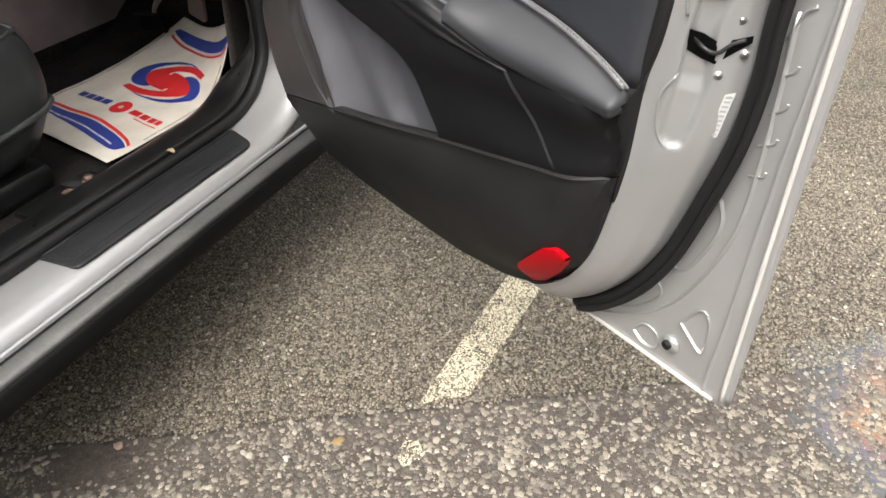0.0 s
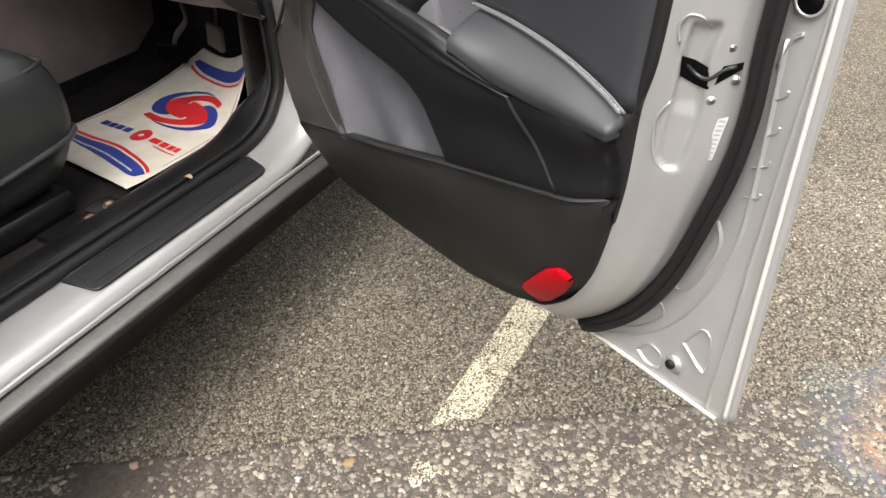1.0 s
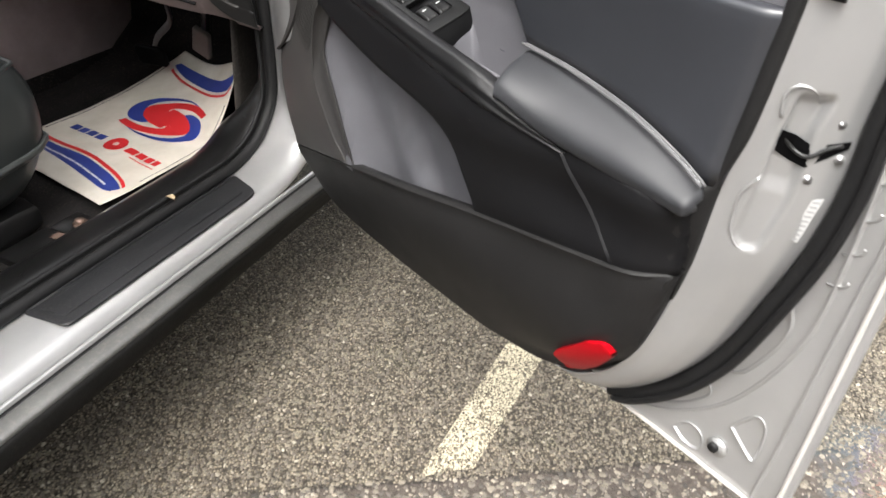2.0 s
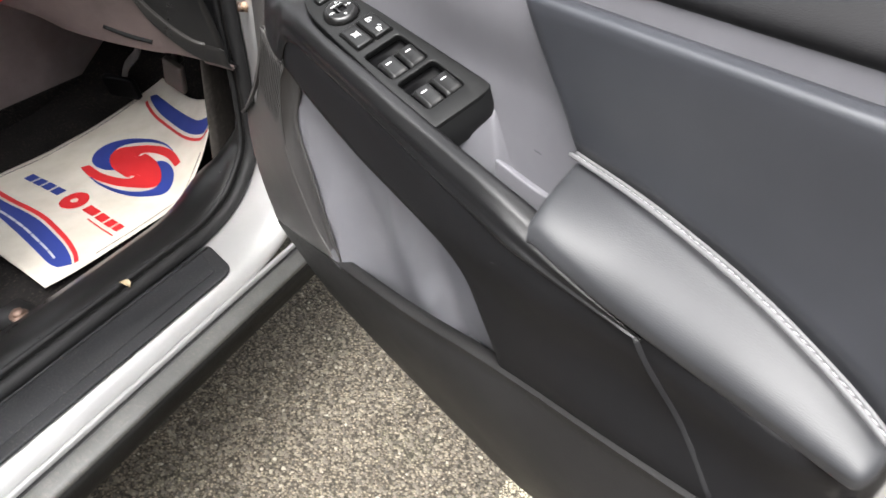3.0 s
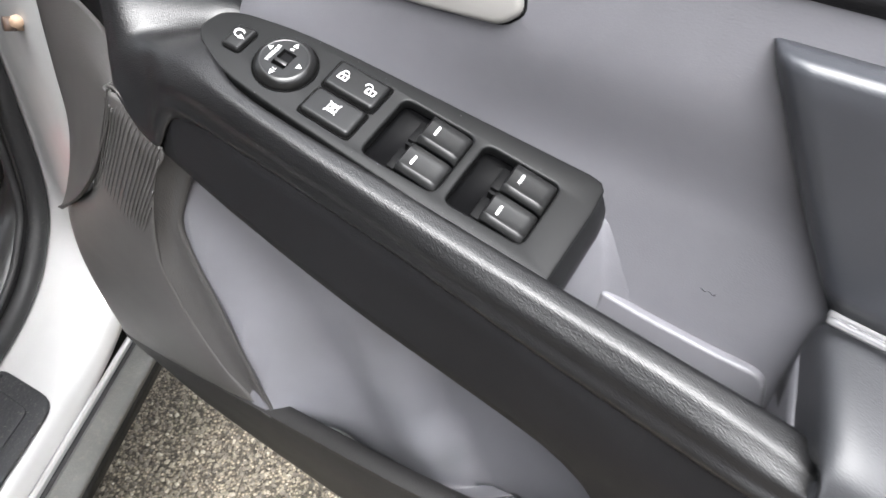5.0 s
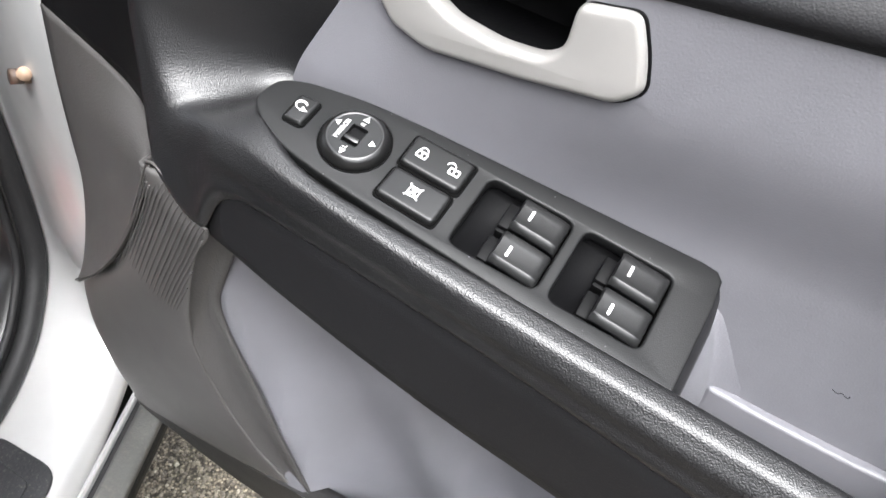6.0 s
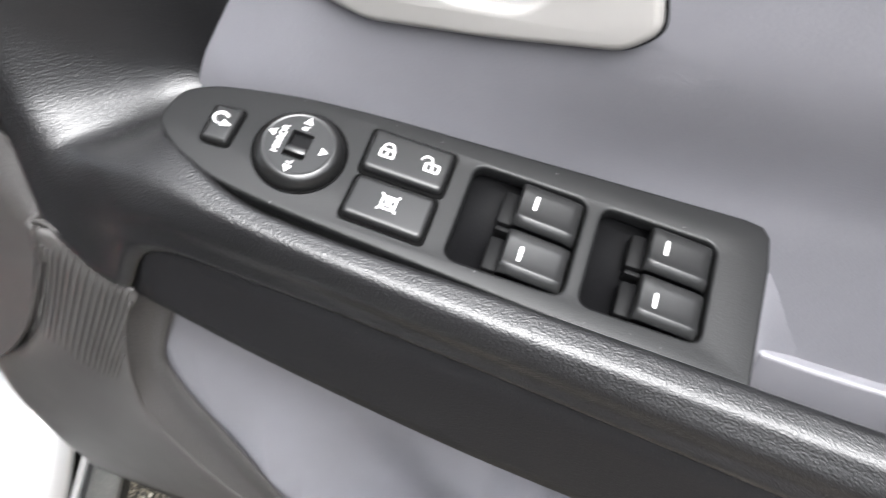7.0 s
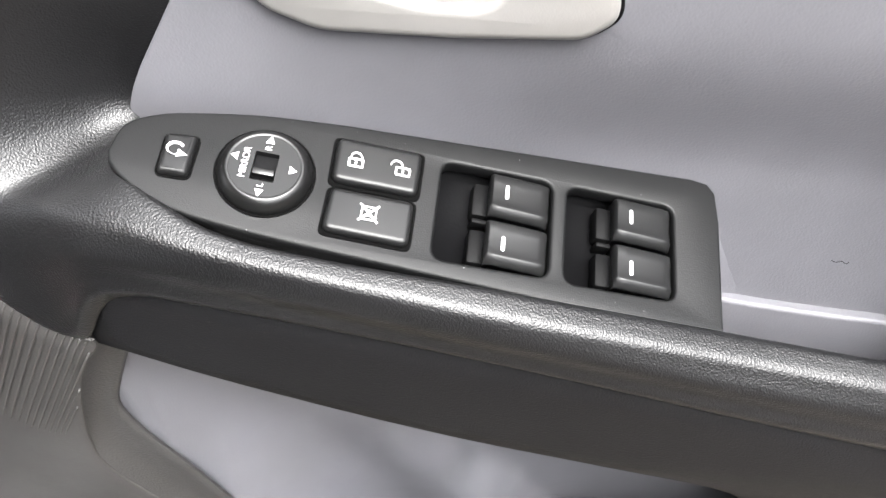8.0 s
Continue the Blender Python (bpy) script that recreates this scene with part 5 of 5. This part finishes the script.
# pull cup behind the lip: a proud block below a crease, and a slanting end face beside the switches
rows = []
for z, x in ((0.893, 0.5215), (0.887, 0.5285), (0.881, 0.5318), (0.872, 0.5350), (0.862, 0.5375), (0.850, 0.5415), (0.838, 0.5430), (0.815, 0.5445)):
    rows.append([Vector((x + dx * (0.6 + 1.3 * ease(-z, -0.888, -0.838)), y, z)) for dx, y in ((-0.0115, 0.059), (-0.0085, 0.068), (-0.0055, 0.079), (-0.0028, 0.0905), (-0.0014, 0.0948), (0.0006, 0.0966), (0.0040, 0.0978), (0.0100, 0.0992))])
thicken(part("pull_cup_end", facing(loft([glide(r, 3) for r in rows], limit=75), (1, -1, 0)), PANEL, door, "slanting grey end face of the pull cup"), 0.002)
rows = []
for k in np.linspace(0, 1, 6):
    row = []
    for x, y in ((0.6378, 0.0890), (0.6384, 0.0850), (0.6408, 0.076), (0.6455, 0.058), (0.6535, 0.038), (0.6590, 0.027)):
        crest = 0.842 + 0.028 * (min(y, 0.085) - 0.022) / 0.063
        row.append(Vector((x, y, 0.812 + (crest - 0.812) * k)))
    rows.append(glide(row, 3))
thicken(part("pull_cup_end", facing(loft(rows, limit=75), (-1, -1, 0)), PANEL, door, "grey end face of the pull cup against the armrest pad"), 0.0015)
cup = outline([(0.536, 0.800), (0.5395, 0.8465), (0.56, 0.8435), (0.60, 0.8405), (0.632, 0.8400), (0.637, 0.818), (0.637, 0.800)], [0.002, 0.003, 0.02, 0.02, 0.0085, 0.01, 0.002])
bm = plate("pull_cup", [cup], 0.012, 0.0023, 5)
bmesh.ops.triangulate(bm, faces=[f for f in bm.faces if len(f.verts) > 4])
for v in bm.verts:
    v.co.z += 0.006 * (v.co.x - 0.56)
part("pull_cup", soften(bm, 40), PANEL, door, "grey pull cup", Matrix.Translation((0, 0.0932, 0)) @ flip)

# small marks left by use
part("hair", tube([(0.5861, 0.0955, 0.8751), (0.5885, 0.0955, 0.8739), (0.5905, 0.0955, 0.8749), (0.593, 0.0955, 0.8735), (0.5938, 0.0955, 0.875)], 0.0002, 5, 3), PIT, door, "small dark hair")


# ---- window and mirror switches ----
AX = Vector((0.977, 0.069, -0.204)).normalized()
UPW = Vector((0.215, -0.314, 0.925)).normalized()
AX = (AX - UPW * AX.dot(UPW)).normalized()
AY = UPW.cross(AX)
PACK = Matrix.Translation((0.4174, 0.0576, 0.9212)) @ Matrix((AX, AY, UPW)).transposed().to_4x4()
MM = 0.001
# the wells' shade is put into the shafts' black too
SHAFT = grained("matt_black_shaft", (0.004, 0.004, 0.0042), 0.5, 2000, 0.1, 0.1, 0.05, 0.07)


def mm(points):
    return [(x * MM, -t * MM) for x, t in points]


WELLS = [outline(mm([(a, -20), (a + 44, -20), (a + 44, 20.5), (a, 21)]), 0.005) for a in (-0.5, 49.5)]
PACKLINE = glide([(x, -t, 0) for x, t in [(-118.5, 3), (-116, -9), (-106, -16), (-92, -20), (-69, -24.5), (-38, -27.5)]], 4) + [Vector((102, 35.3, 0)), Vector((109, 34.5, 0)), Vector((112.3, 30.5, 0)), Vector((113.4, 17, 0)), Vector((112.8, -28, 0)), Vector((111.8, -32, 0)), Vector((95, -31.5, 0)), Vector((51, -30, 0))] + glide([(x, -t, 0) for x, t in [(-4, 27.5), (-63, 24.5), (-93, 20.5), (-110, 13), (-117, 7)]], 4)
pack = tagged(new("window_switch_panel"), "black window and mirror switch panel set in the door armrest", "switch panel")
pack.matrix_basis = pose(*CORNER, 0, 0, 0, -52) @ PACK
part("panel_plate", plate("panel_plate", [[(p.x * MM, p.y * MM) for p in PACKLINE], *WELLS], 0.007, 0.0014), SWITCH, pack)
part("panel_skirt", facing(loft([[Vector((x * MM + dx * ease(x, 90, 108), y * MM, z)) for x, y in [(p.x, p.y) for p in PACKLINE]] for z, dx in ((-0.0035, -0.0002), (-0.008, 0.0022), (-0.014, 0.0050), (-0.021, 0.0072), (-0.030, 0.0072), (-0.036, 0.002))], closed=True), (0, 0, 0.001)), SWITCH, pack)
for a in (-0.5, 49.5):
    w = outline(mm([(a - 1, -21), (a + 45, -21), (a + 45, 21.5), (a - 1, 22)]), 0.005)
    rows = [[Vector((x, y, z)) for x, y in w] for z in (-0.003, -0.012)]
    well = loft(rows, closed=True)
    bmesh.ops.holes_fill(well, edges=[e for e in well.edges if e.is_boundary and e.verts[0].co.z < -0.01], sides=0)
    # blacker than the panel round it: the recess shade is in the colour
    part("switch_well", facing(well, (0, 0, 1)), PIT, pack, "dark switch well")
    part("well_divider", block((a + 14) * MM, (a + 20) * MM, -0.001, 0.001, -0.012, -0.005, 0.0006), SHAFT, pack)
    for t0, t1 in ((-18.5, -0.8), (1.6, 19.2)):
        # rocker: a hooked key, raised at its rear edge, with a scooped front
        rows = []
        for t, rim in ((t0, 1.5), (t0 + 0.5, 0.5), (t0 + 1.4, 0.1), (t0 + 4.5, 0.35), (t1 - 7, 0.5), (t1 - 4, 0.15), (t1 - 3.3, 0.0), (t1 - 2.8, 0.15), (t1 - 1.7, 1.0), (t1 - 0.8, 1.8), (t1 - 0.2, 2.8), (t1, 3.6)):
            sec = [(20.5, -11), (19.6, -4.0), (19.2, 0.6), (20.2, 1.7), (24, 1.5), (32, 0.9), (39, 0.4), (42.2, -0.4), (43.2, -2.0), (43.2, -9)]
            rows.append([Vector(((a + s) * MM, -t * MM, (z - rim + 0.2) * MM)) for s, z in sec])
        key = loft(rows, limit=50)
        bmesh.ops.holes_fill(key, edges=[e for e in key.edges if e.is_boundary], sides=0)
        bmesh.ops.recalc_face_normals(key, faces=key.faces)
        rocker = part("window_switch", key, BUTTON, pack, "black rocker key with a white dash")
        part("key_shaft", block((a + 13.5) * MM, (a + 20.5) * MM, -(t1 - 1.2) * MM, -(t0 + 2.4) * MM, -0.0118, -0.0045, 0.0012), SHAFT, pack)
        c = (t0 + t1) / 2 + (0.4 if t0 > 0 else -1.4)
        part("key_mark", plate("key_mark", [outline([((a + 25.0) * MM, -(c + 3) * MM), ((a + 26.4) * MM, -(c + 3) * MM), ((a + 26.4) * MM, -(c - 3) * MM), ((a + 25.0) * MM, -(c - 3) * MM)], 0.0008)], 0.0003), WHITE, rocker, "white dash", pose(0, 0, 0.0013))


def key_cap(points, h, r=0.003):
    return plate("key_cap", [outline(mm(points), r)], h + 0.004, 0.0021, 4)


lock_key = part("lock_switch", key_cap([(-41, -19.5), (-9, -19.5), (-9, -1.2), (-40.5, -1.2)], 0.0035), BUTTON, pack, "black central locking key", pose(0, 0, 0.0035))
window_key = part("window_lock_switch", key_cap([(-40, 1.6), (-9.5, 1.6), (-9.5, 19.5), (-40.5, 19)], 0.0035), BUTTON, pack, "black window lock key", pose(0, 0, 0.0035))
fold_key = part("mirror_fold_switch", key_cap([(-100.5, -7.5), (-89.5, -8.5), (-89.5, 8), (-100, 8.5)], 0.003, 0.0015), BUTTON, pack, "black mirror folding key", pose(0, 0, 0.003))
# black sheets laid on the panel draw the shadow round each key
for name, pts in (("key_gap_shade", [(-42.4, -20.9), (-7.6, -20.9), (-7.6, 0.2), (-41.9, 0.2)]), ("key_gap_shade", [(-41.4, 0.4), (-8.2, 0.4), (-8.2, 20.8), (-41.8, 20.3)]), ("key_gap_shade", [(-101.4, -8.4), (-88.6, -9.4), (-88.6, 9), (-100.9, 9.5)])):
    part(name, plate(name, [outline(mm(pts), 0.003)], 0.0006), VOID, pack, "", pose(0, 0, 0.0004))

# mirror knob: a domed dial with a slider in its slot
prof = [(0.0168, -0.002), (0.0170, 0.0006), (0.0167, 0.0018), (0.0152, 0.0042), (0.0137, 0.0054), (0.0130, 0.0056), (0.0125, 0.0053)]
rows = [[Vector((r * math.cos(a), r * math.sin(a), z)) for a in (2 * math.pi * k / 48 for k in range(48))] for r, z in prof]
dial = loft(rows, closed=True, limit=50)
cx, cy = -64.0, 0.0
dial.transform(pose(cx * MM, cy * MM, 0))
knob = part("mirror_dial", facing(dial, (0, 0, 1)), GLOSS, pack, "glossy black round mirror dial")
part("dial_face", plate("dial_face", [ring(cx * MM, cy * MM, 0.0128, 40), [(x + cx * MM, y + cy * MM) for x, y in outline([(-0.0042, -0.0062), (0.0042, -0.0062), (0.0042, 0.0054), (-0.0042, 0.0054)], 0.0006)]], 0.0036), BUTTON, knob, "", pose(0, 0, 0.0053))
part("dial_slot", block(-0.0047 + cx * MM, 0.0047 + cx * MM, -0.0066 + cy * MM, 0.0058 + cy * MM, 0.0, 0.0026), PIT, knob)
part("dial_slider", block(-0.0040 + cx * MM, 0.0040 + cx * MM, -0.0040 + cy * MM, -0.0012 + cy * MM, 0.002, 0.0060, 0.0007), GLOSS, knob)
# black disc draws the shadow round the dial
part("dial_gap_shade", plate("dial_gap_shade", [ring(cx * MM, cy * MM, 0.0180, 40)], 0.0006), VOID, knob, "", pose(0, 0, 0.0004))


def writing(name, text, size, at, parent, mat):
    cu = bpy.data.curves.new(name, "FONT")
    cu.body, cu.size, cu.align_x, cu.align_y, cu.extrude = text, size, "CENTER", "CENTER", 0.00008
    tmp = bpy.data.objects.new(name, cu)
    scene.collection.objects.link(tmp)
    bpy.context.view_layer.update()
    me = bpy.data.meshes.new_from_object(tmp.evaluated_get(bpy.context.evaluated_depsgraph_get()))
    bpy.data.objects.remove(tmp)
    bpy.data.curves.remove(cu)
    return part(name, me, mat, parent, "", at)


ZT = 0.0055
part("dial_arrow", plate("dial_arrow", [mm([(cx - 1.6, -9.3), (cx + 1.6, -9.3), (cx, -12.4)])], 0.0003), WHITE, knob, "", pose(0, 0, ZT))
part("dial_arrow", plate("dial_arrow", [mm([(cx - 1.6, 9.6), (cx + 1.6, 9.6), (cx, 12.6)])], 0.0003), WHITE, knob, "", pose(0, 0, ZT))
part("dial_arrow", plate("dial_arrow", [mm([(cx + 8.6, -1.7), (cx + 8.6, 1.7), (cx + 11.4, 0)])], 0.0003), WHITE, knob, "", pose(0, 0, ZT))
part("dial_arrow", plate("dial_arrow", [mm([(cx - 9.8, -3.6), (cx - 9.8, -0.4), (cx - 12.4, -2.0)])], 0.0003), WHITE, knob, "", pose(0, 0, ZT))
writing("dial_word", "MIRROR", 0.0034, pose((cx - 7.0) * MM, cy * MM, ZT, 0, 0, 90), knob, WHITE)
writing("dial_letter", "R", 0.0032, pose(cx * MM, 0.0072, ZT, 0, 0, 90), knob, WHITE)
writing("dial_letter", "L", 0.0032, pose(cx * MM, -0.0080, ZT, 0, 0, 90), knob, WHITE)


def padlock(x, t, open_):
    k = 0.8
    body = outline(mm([(x - 3.6 * k, t - 1.2 * k), (x + 3.6 * k, t - 1.2 * k), (x + 3.6 * k, t + 3.6 * k), (x - 3.6 * k, t + 3.6 * k)]), 0.0007)
    inner = outline(mm([(x - 2.7 * k, t - 0.3 * k), (x + 2.7 * k, t - 0.3 * k), (x + 2.7 * k, t + 2.7 * k), (x - 2.7 * k, t + 2.7 * k)]), 0.0004)
    part("lock_icon", plate("lock_icon", [body, inner], 0.0003), WHITE, lock_key, "", pose(0, 0, 0.0002))
    dx = -3.2 * k if open_ else 0
    arch = [((x + dx + 2.6 * k * math.cos(a)) * MM, -(t - 1.2 * k - 2.8 * k * math.sin(a)) * MM, 0.0037) for a in np.linspace(0.0, math.pi, 10)]
    part("lock_shackle", tube(arch, 0.0004, 6, 1, 0.4), WHITE, lock_key, "", pose(0, 0, -0.0035))
    part("lock_keyhole", plate("lock_keyhole", [mm([(x - 0.4, t + 0.3), (x + 0.4, t + 0.3), (x + 0.4, t + 1.7), (x - 0.4, t + 1.7)])], 0.0003), WHITE, lock_key, "", pose(0, 0, 0.0002))


padlock(-33, -10.5, False)
padlock(-15.5, -10.5, True)
frame_sq = [mm([(-28.0, 7.2), (-22.2, 7.2), (-22.2, 12.8), (-28.0, 12.8)]), mm([(-27.4, 7.8), (-22.8, 7.8), (-22.8, 12.2), (-27.4, 12.2)])]
part("window_icon", plate("window_icon", frame_sq, 0.0003), WHITE, window_key, "", pose(0, 0, 0.0002))
for x0, t0, x1, t1 in ((-28.6, 6.6, -21.6, 13.4), (-21.6, 6.6, -28.6, 13.4), (-26.6, 9.0, -23.8, 9.0), (-26.6, 11.0, -23.8, 11.0)):
    part("icon_bar", tube([(x0 * MM, -t0 * MM, 0.0037), (x1 * MM, -t1 * MM, 0.0037)], 0.00045, 6, 1, 0.4), WHITE, window_key, "", pose(0, 0, -0.0035))
part("fold_icon", tube([((-95.5 + 2.8 * math.cos(a)) * MM, (1.2 + 2.4 * math.sin(a)) * MM, 0.0032) for a in np.linspace(0.6, 5.9, 14)], 0.0006, 6, 1, 0.4), WHITE, fold_key, "", pose(0, 0, -0.003))
part("fold_arrow", plate("fold_arrow", [mm([(-94.5, -1.2), (-91.0, 0.6), (-94.8, 2.0)])], 0.0003), WHITE, fold_key, "", pose(0, 0, 0.0002))


rng = random.Random(5)
specks = [block(x, x + w, y, y + 0.7 * w, -0.0001, 0.00016) for x, y, w in ((rng.uniform(-0.10, 0.107), rng.choice((-1, 1)) * rng.uniform(0.0215, 0.0285), rng.uniform(0.0002, 0.0005)) for _ in range(46)) if abs(y) < 0.020 + 0.09 * (x + 0.11)][:14]
part("dust", merged(*specks), SEAM, pack, "pale specks of dust")

# ---- paper floor mat ----
MAT_R = [(-0.262, -0.155, 0.410), (-0.252, -0.09, 0.410), (-0.246, -0.028, 0.411), (-0.242, 0.036, 0.411), (-0.240, 0.098, 0.412), (-0.239, 0.148, 0.418), (-0.239, 0.200, 0.461), (-0.240, 0.246, 0.513), (-0.240, 0.287, 0.570)]
MAT_M = [(-0.475, -0.112, 0.407), (-0.456, 0.02, 0.409), (-0.440, 0.16, 0.413), (-0.430, 0.285, 0.438), (-0.418, 0.385, 0.496)]
MAT_L = [(-0.685, -0.070, 0.402), (-0.668, 0.06, 0.403), (-0.648, 0.20, 0.410), (-0.628, 0.34, 0.430), (-0.600, 0.486, 0.470)]
lines = [glide(l, 64 // (len(l) - 1)) for l in (MAT_L, MAT_M, MAT_R)]
strips = [glide([l[i] for l in lines], 12) for i in range(len(lines[0]))]


def on_mat(a, b, lift=0.0008):
    """A place on the paper: a from its inner to its outer edge, b from the seat to the pedals."""
    i, j = b * (len(strips) - 1), a * (len(strips[0]) - 1)
    i0, j0 = min(int(i), len(strips) - 2), min(int(j), len(strips[0]) - 2)
    fi, fj = i - i0, j - j0
    p = (strips[i0][j0] * (1 - fj) + strips[i0][j0 + 1] * fj) * (1 - fi) + (strips[i0 + 1][j0] * (1 - fj) + strips[i0 + 1][j0 + 1] * fj) * fi
    wrinkle = 0.0025 * noise.noise(Vector((a * 4, b * 5, 0.3))) + 0.001 * noise.noise(Vector((a * 11, b * 9, 2.0)))
    n = (strips[i0 + 1][j0] - strips[i0][j0]).cross(strips[i0][j0 + 1] - strips[i0][j0]).normalized()
    if n.z < 0:
        n = -n
    return p + n * (lift + wrinkle)


PAPER = material("cream_paper", 0.7, 0.0, (0.66, 0.60, 0.52))
at = place(PAPER)
link(PAPER, ramp(PAPER, noise_of(PAPER, at, 14.0, 5.0), [(0.3, (0.58, 0.53, 0.45)), (0.7, (0.70, 0.65, 0.57))]), shade(PAPER).inputs["Base Color"])
bump(PAPER, noise_of(PAPER, at, 500.0, 3.0), 0.25, 0.0004)
INK_BLUE = material("blue_print", 0.6, 0.0, (0.020, 0.040, 0.240))
INK_RED = material("red_print", 0.6, 0.0, (0.62, 0.020, 0.025))
GREY_INK = material("grey_ink_line", 0.6, 0.0, (0.16, 0.15, 0.14))
INK_PALE = material("pale_print", 0.6, 0.0, (0.55, 0.54, 0.58))
mat = tagged(new("paper_floor_mat"), "cream paper floor mat printed red and blue, curled end", "floor mat")
mat.matrix_basis = pose(*CORNER, 0, 0, 0, -24.5)
sheet = facing(loft([[on_mat(a, b, 0.0) for a in np.linspace(0, 1, 36)] for b in np.linspace(0, 1, 44)]), (0, 0, 1))
thicken(part("paper_sheet", sheet, PAPER, mat, "cream paper sheet"), 0.0006)


def band(name, low, high, a0, a1, mat_, n=30, lift=0.0012, label="", m=4):
    """A printed band between two curves b = low(a) and b = high(a)."""
    rows = [[on_mat(a, low(a) + (high(a) - low(a)) * k / m, lift) for k in range(m + 1)] for a in np.linspace(a0, a1, n)]
    return part(name, facing(loft(rows), (0, 0, 1)), mat_, mat, label)


def swirl(name, c, r0, r1, t0, t1, mat_, taper=1.0, n=36, lift=0.0012, m=4):
    """A printed crescent round the point c."""
    rows = []
    for k in range(n + 1):
        f = k / n
        t = t0 + (t1 - t0) * f
        w = math.sin(math.pi * min(max(f, 0.0), 1.0)) ** 0.6 if taper else 1.0
        mid, half = (r0 + r1) / 2, (r1 - r0) / 2 * max(w, 0.02)
        rows.append([on_mat(c[0] + (mid + half * (2 * j / m - 1)) * math.cos(t), c[1] + 0.86 * (mid + half * (2 * j / m - 1)) * math.sin(t), lift) for j in range(m + 1)])
    return part(name, facing(loft(rows), (0, 0, 1)), mat_, mat)


edge_up = curve((0.06, 0.205), (0.28, 0.207), (0.51, 0.214), (0.71, 0.198), (0.85, 0.170), (0.93, 0.142))
edge_dn = curve((0.03, 0.150), (0.2, 0.140), (0.48, 0.119), (0.68, 0.099), (0.85, 0.080), (0.90, 0.086), (0.93, 0.122))
band("blue_band", edge_dn, lambda a: max(edge_up(a) - 0.026, edge_dn(a) + 0.001), 0.03, 0.925, INK_BLUE)
band("red_band", lambda a: edge_up(a) - 0.017, lambda a: edge_up(a) - 0.001, 0.06, 0.93, INK_RED)
top_dn = curve((0.15, 0.885), (0.21, 0.871), (0.39, 0.845), (0.66, 0.835), (0.90, 0.862), (0.98, 0.905))
top_up = curve((0.15, 0.892), (0.17, 0.908), (0.46, 0.901), (0.72, 0.897), (0.92, 0.928), (0.98, 0.945))
band("blue_band", top_dn, top_up, 0.15, 0.98, INK_BLUE)
band("red_band", lambda a: top_dn(a) - 0.026, lambda a: top_dn(a) - 0.014, 0.16, 0.985, INK_RED)
C, ACROSS, UPWARD = (0.555, 0.590), (0.230, 0.1175), (-0.186, 0.111)


def ribbon(name, path, widths, mat_, lift=0.0014, n=6, m=4):
    """A printed stroke of changing width in the emblem's own plane."""
    pts = glide([(x, y, 0) for x, y in path], n)
    ws = glide([(w, 0, 0) for w in widths], n)
    rows = []
    for i, p in enumerate(pts):
        d = (pts[min(i + 1, len(pts) - 1)] - pts[max(i - 1, 0)]).normalized()
        side = Vector((-d.y, d.x, 0)) * max(ws[i].x, 0.004)
        rows.append([on_mat(C[0] + q.x * ACROSS[0] + q.y * UPWARD[0], C[1] + q.x * ACROSS[1] + q.y * UPWARD[1], lift) for q in (p + side * (2 * j / m - 1) for j in range(m + 1))])
    return part(name, facing(loft(rows), (0, 0, 1)), mat_, mat)


tail = [(1.00, 0.02), (0.80, 0.34), (0.45, 0.54), (0.08, 0.57), (-0.20, 0.40), (-0.17, 0.16)]
ribbon("red_wave", tail + [(0, 0)] + [(-x, -y) for x, y in reversed(tail)],
       [0.09, 0.12, 0.13, 0.15, 0.29, 0.40, 0.44, 0.40, 0.29, 0.15, 0.13, 0.12, 0.09], INK_RED)
for s_ in (1, -1):
    arc = [(s_ * r * math.cos(radians(a)), s_ * r * math.sin(radians(a))) for a, r in ((26, 0.99), (45, 0.965), (70, 0.935), (95, 0.91), (120, 0.87), (145, 0.80), (168, 0.73), (186, 0.60), (198, 0.42))]
    ribbon("blue_crescent", arc, [0.012, 0.03, 0.06, 0.085, 0.115, 0.155, 0.16, 0.11, 0.015], INK_BLUE)
# wordmark as plain bars
for a0, a1, m_ in ((0.180, 0.238, INK_BLUE), (0.250, 0.302, INK_BLUE), (0.314, 0.366, INK_BLUE), (0.378, 0.436, INK_BLUE), (0.625, 0.700, INK_RED), (0.712, 0.766, INK_RED), (0.778, 0.828, INK_RED), (0.840, 0.884, INK_RED)):
    band("word_bar", lambda a: 0.305 + 0.02 * (a - 0.5), lambda a: 0.342 + 0.02 * (a - 0.5), a0, a1, m_, 4)
swirl("word_ring", (0.538, 0.322), 0.016, 0.060, 0.0, 6.28, INK_RED, 0.0)
band("small_print_bar", lambda a: 0.288, lambda a: 0.294, 0.70, 0.90, INK_RED, 8)
for k in range(9):
    a0 = 0.20 + 0.07 * k
    band("small_print_bar", lambda a: 0.5 * (edge_up(a) - 0.028 + edge_dn(a)) - 0.014, lambda a: 0.5 * (edge_up(a) - 0.028 + edge_dn(a)) - 0.006, a0, a0 + 0.064, INK_PALE, 5, 0.0020)
for pts in ([(0.055, b) for b in np.linspace(0.24, 0.86, 30)], [(0.955, b) for b in np.linspace(0.20, 0.80, 30)]):
    part("fold_line", tube([on_mat(a, b, 0.0008) for a, b in pts], 0.0007, 4, 1), GREY_INK, mat)
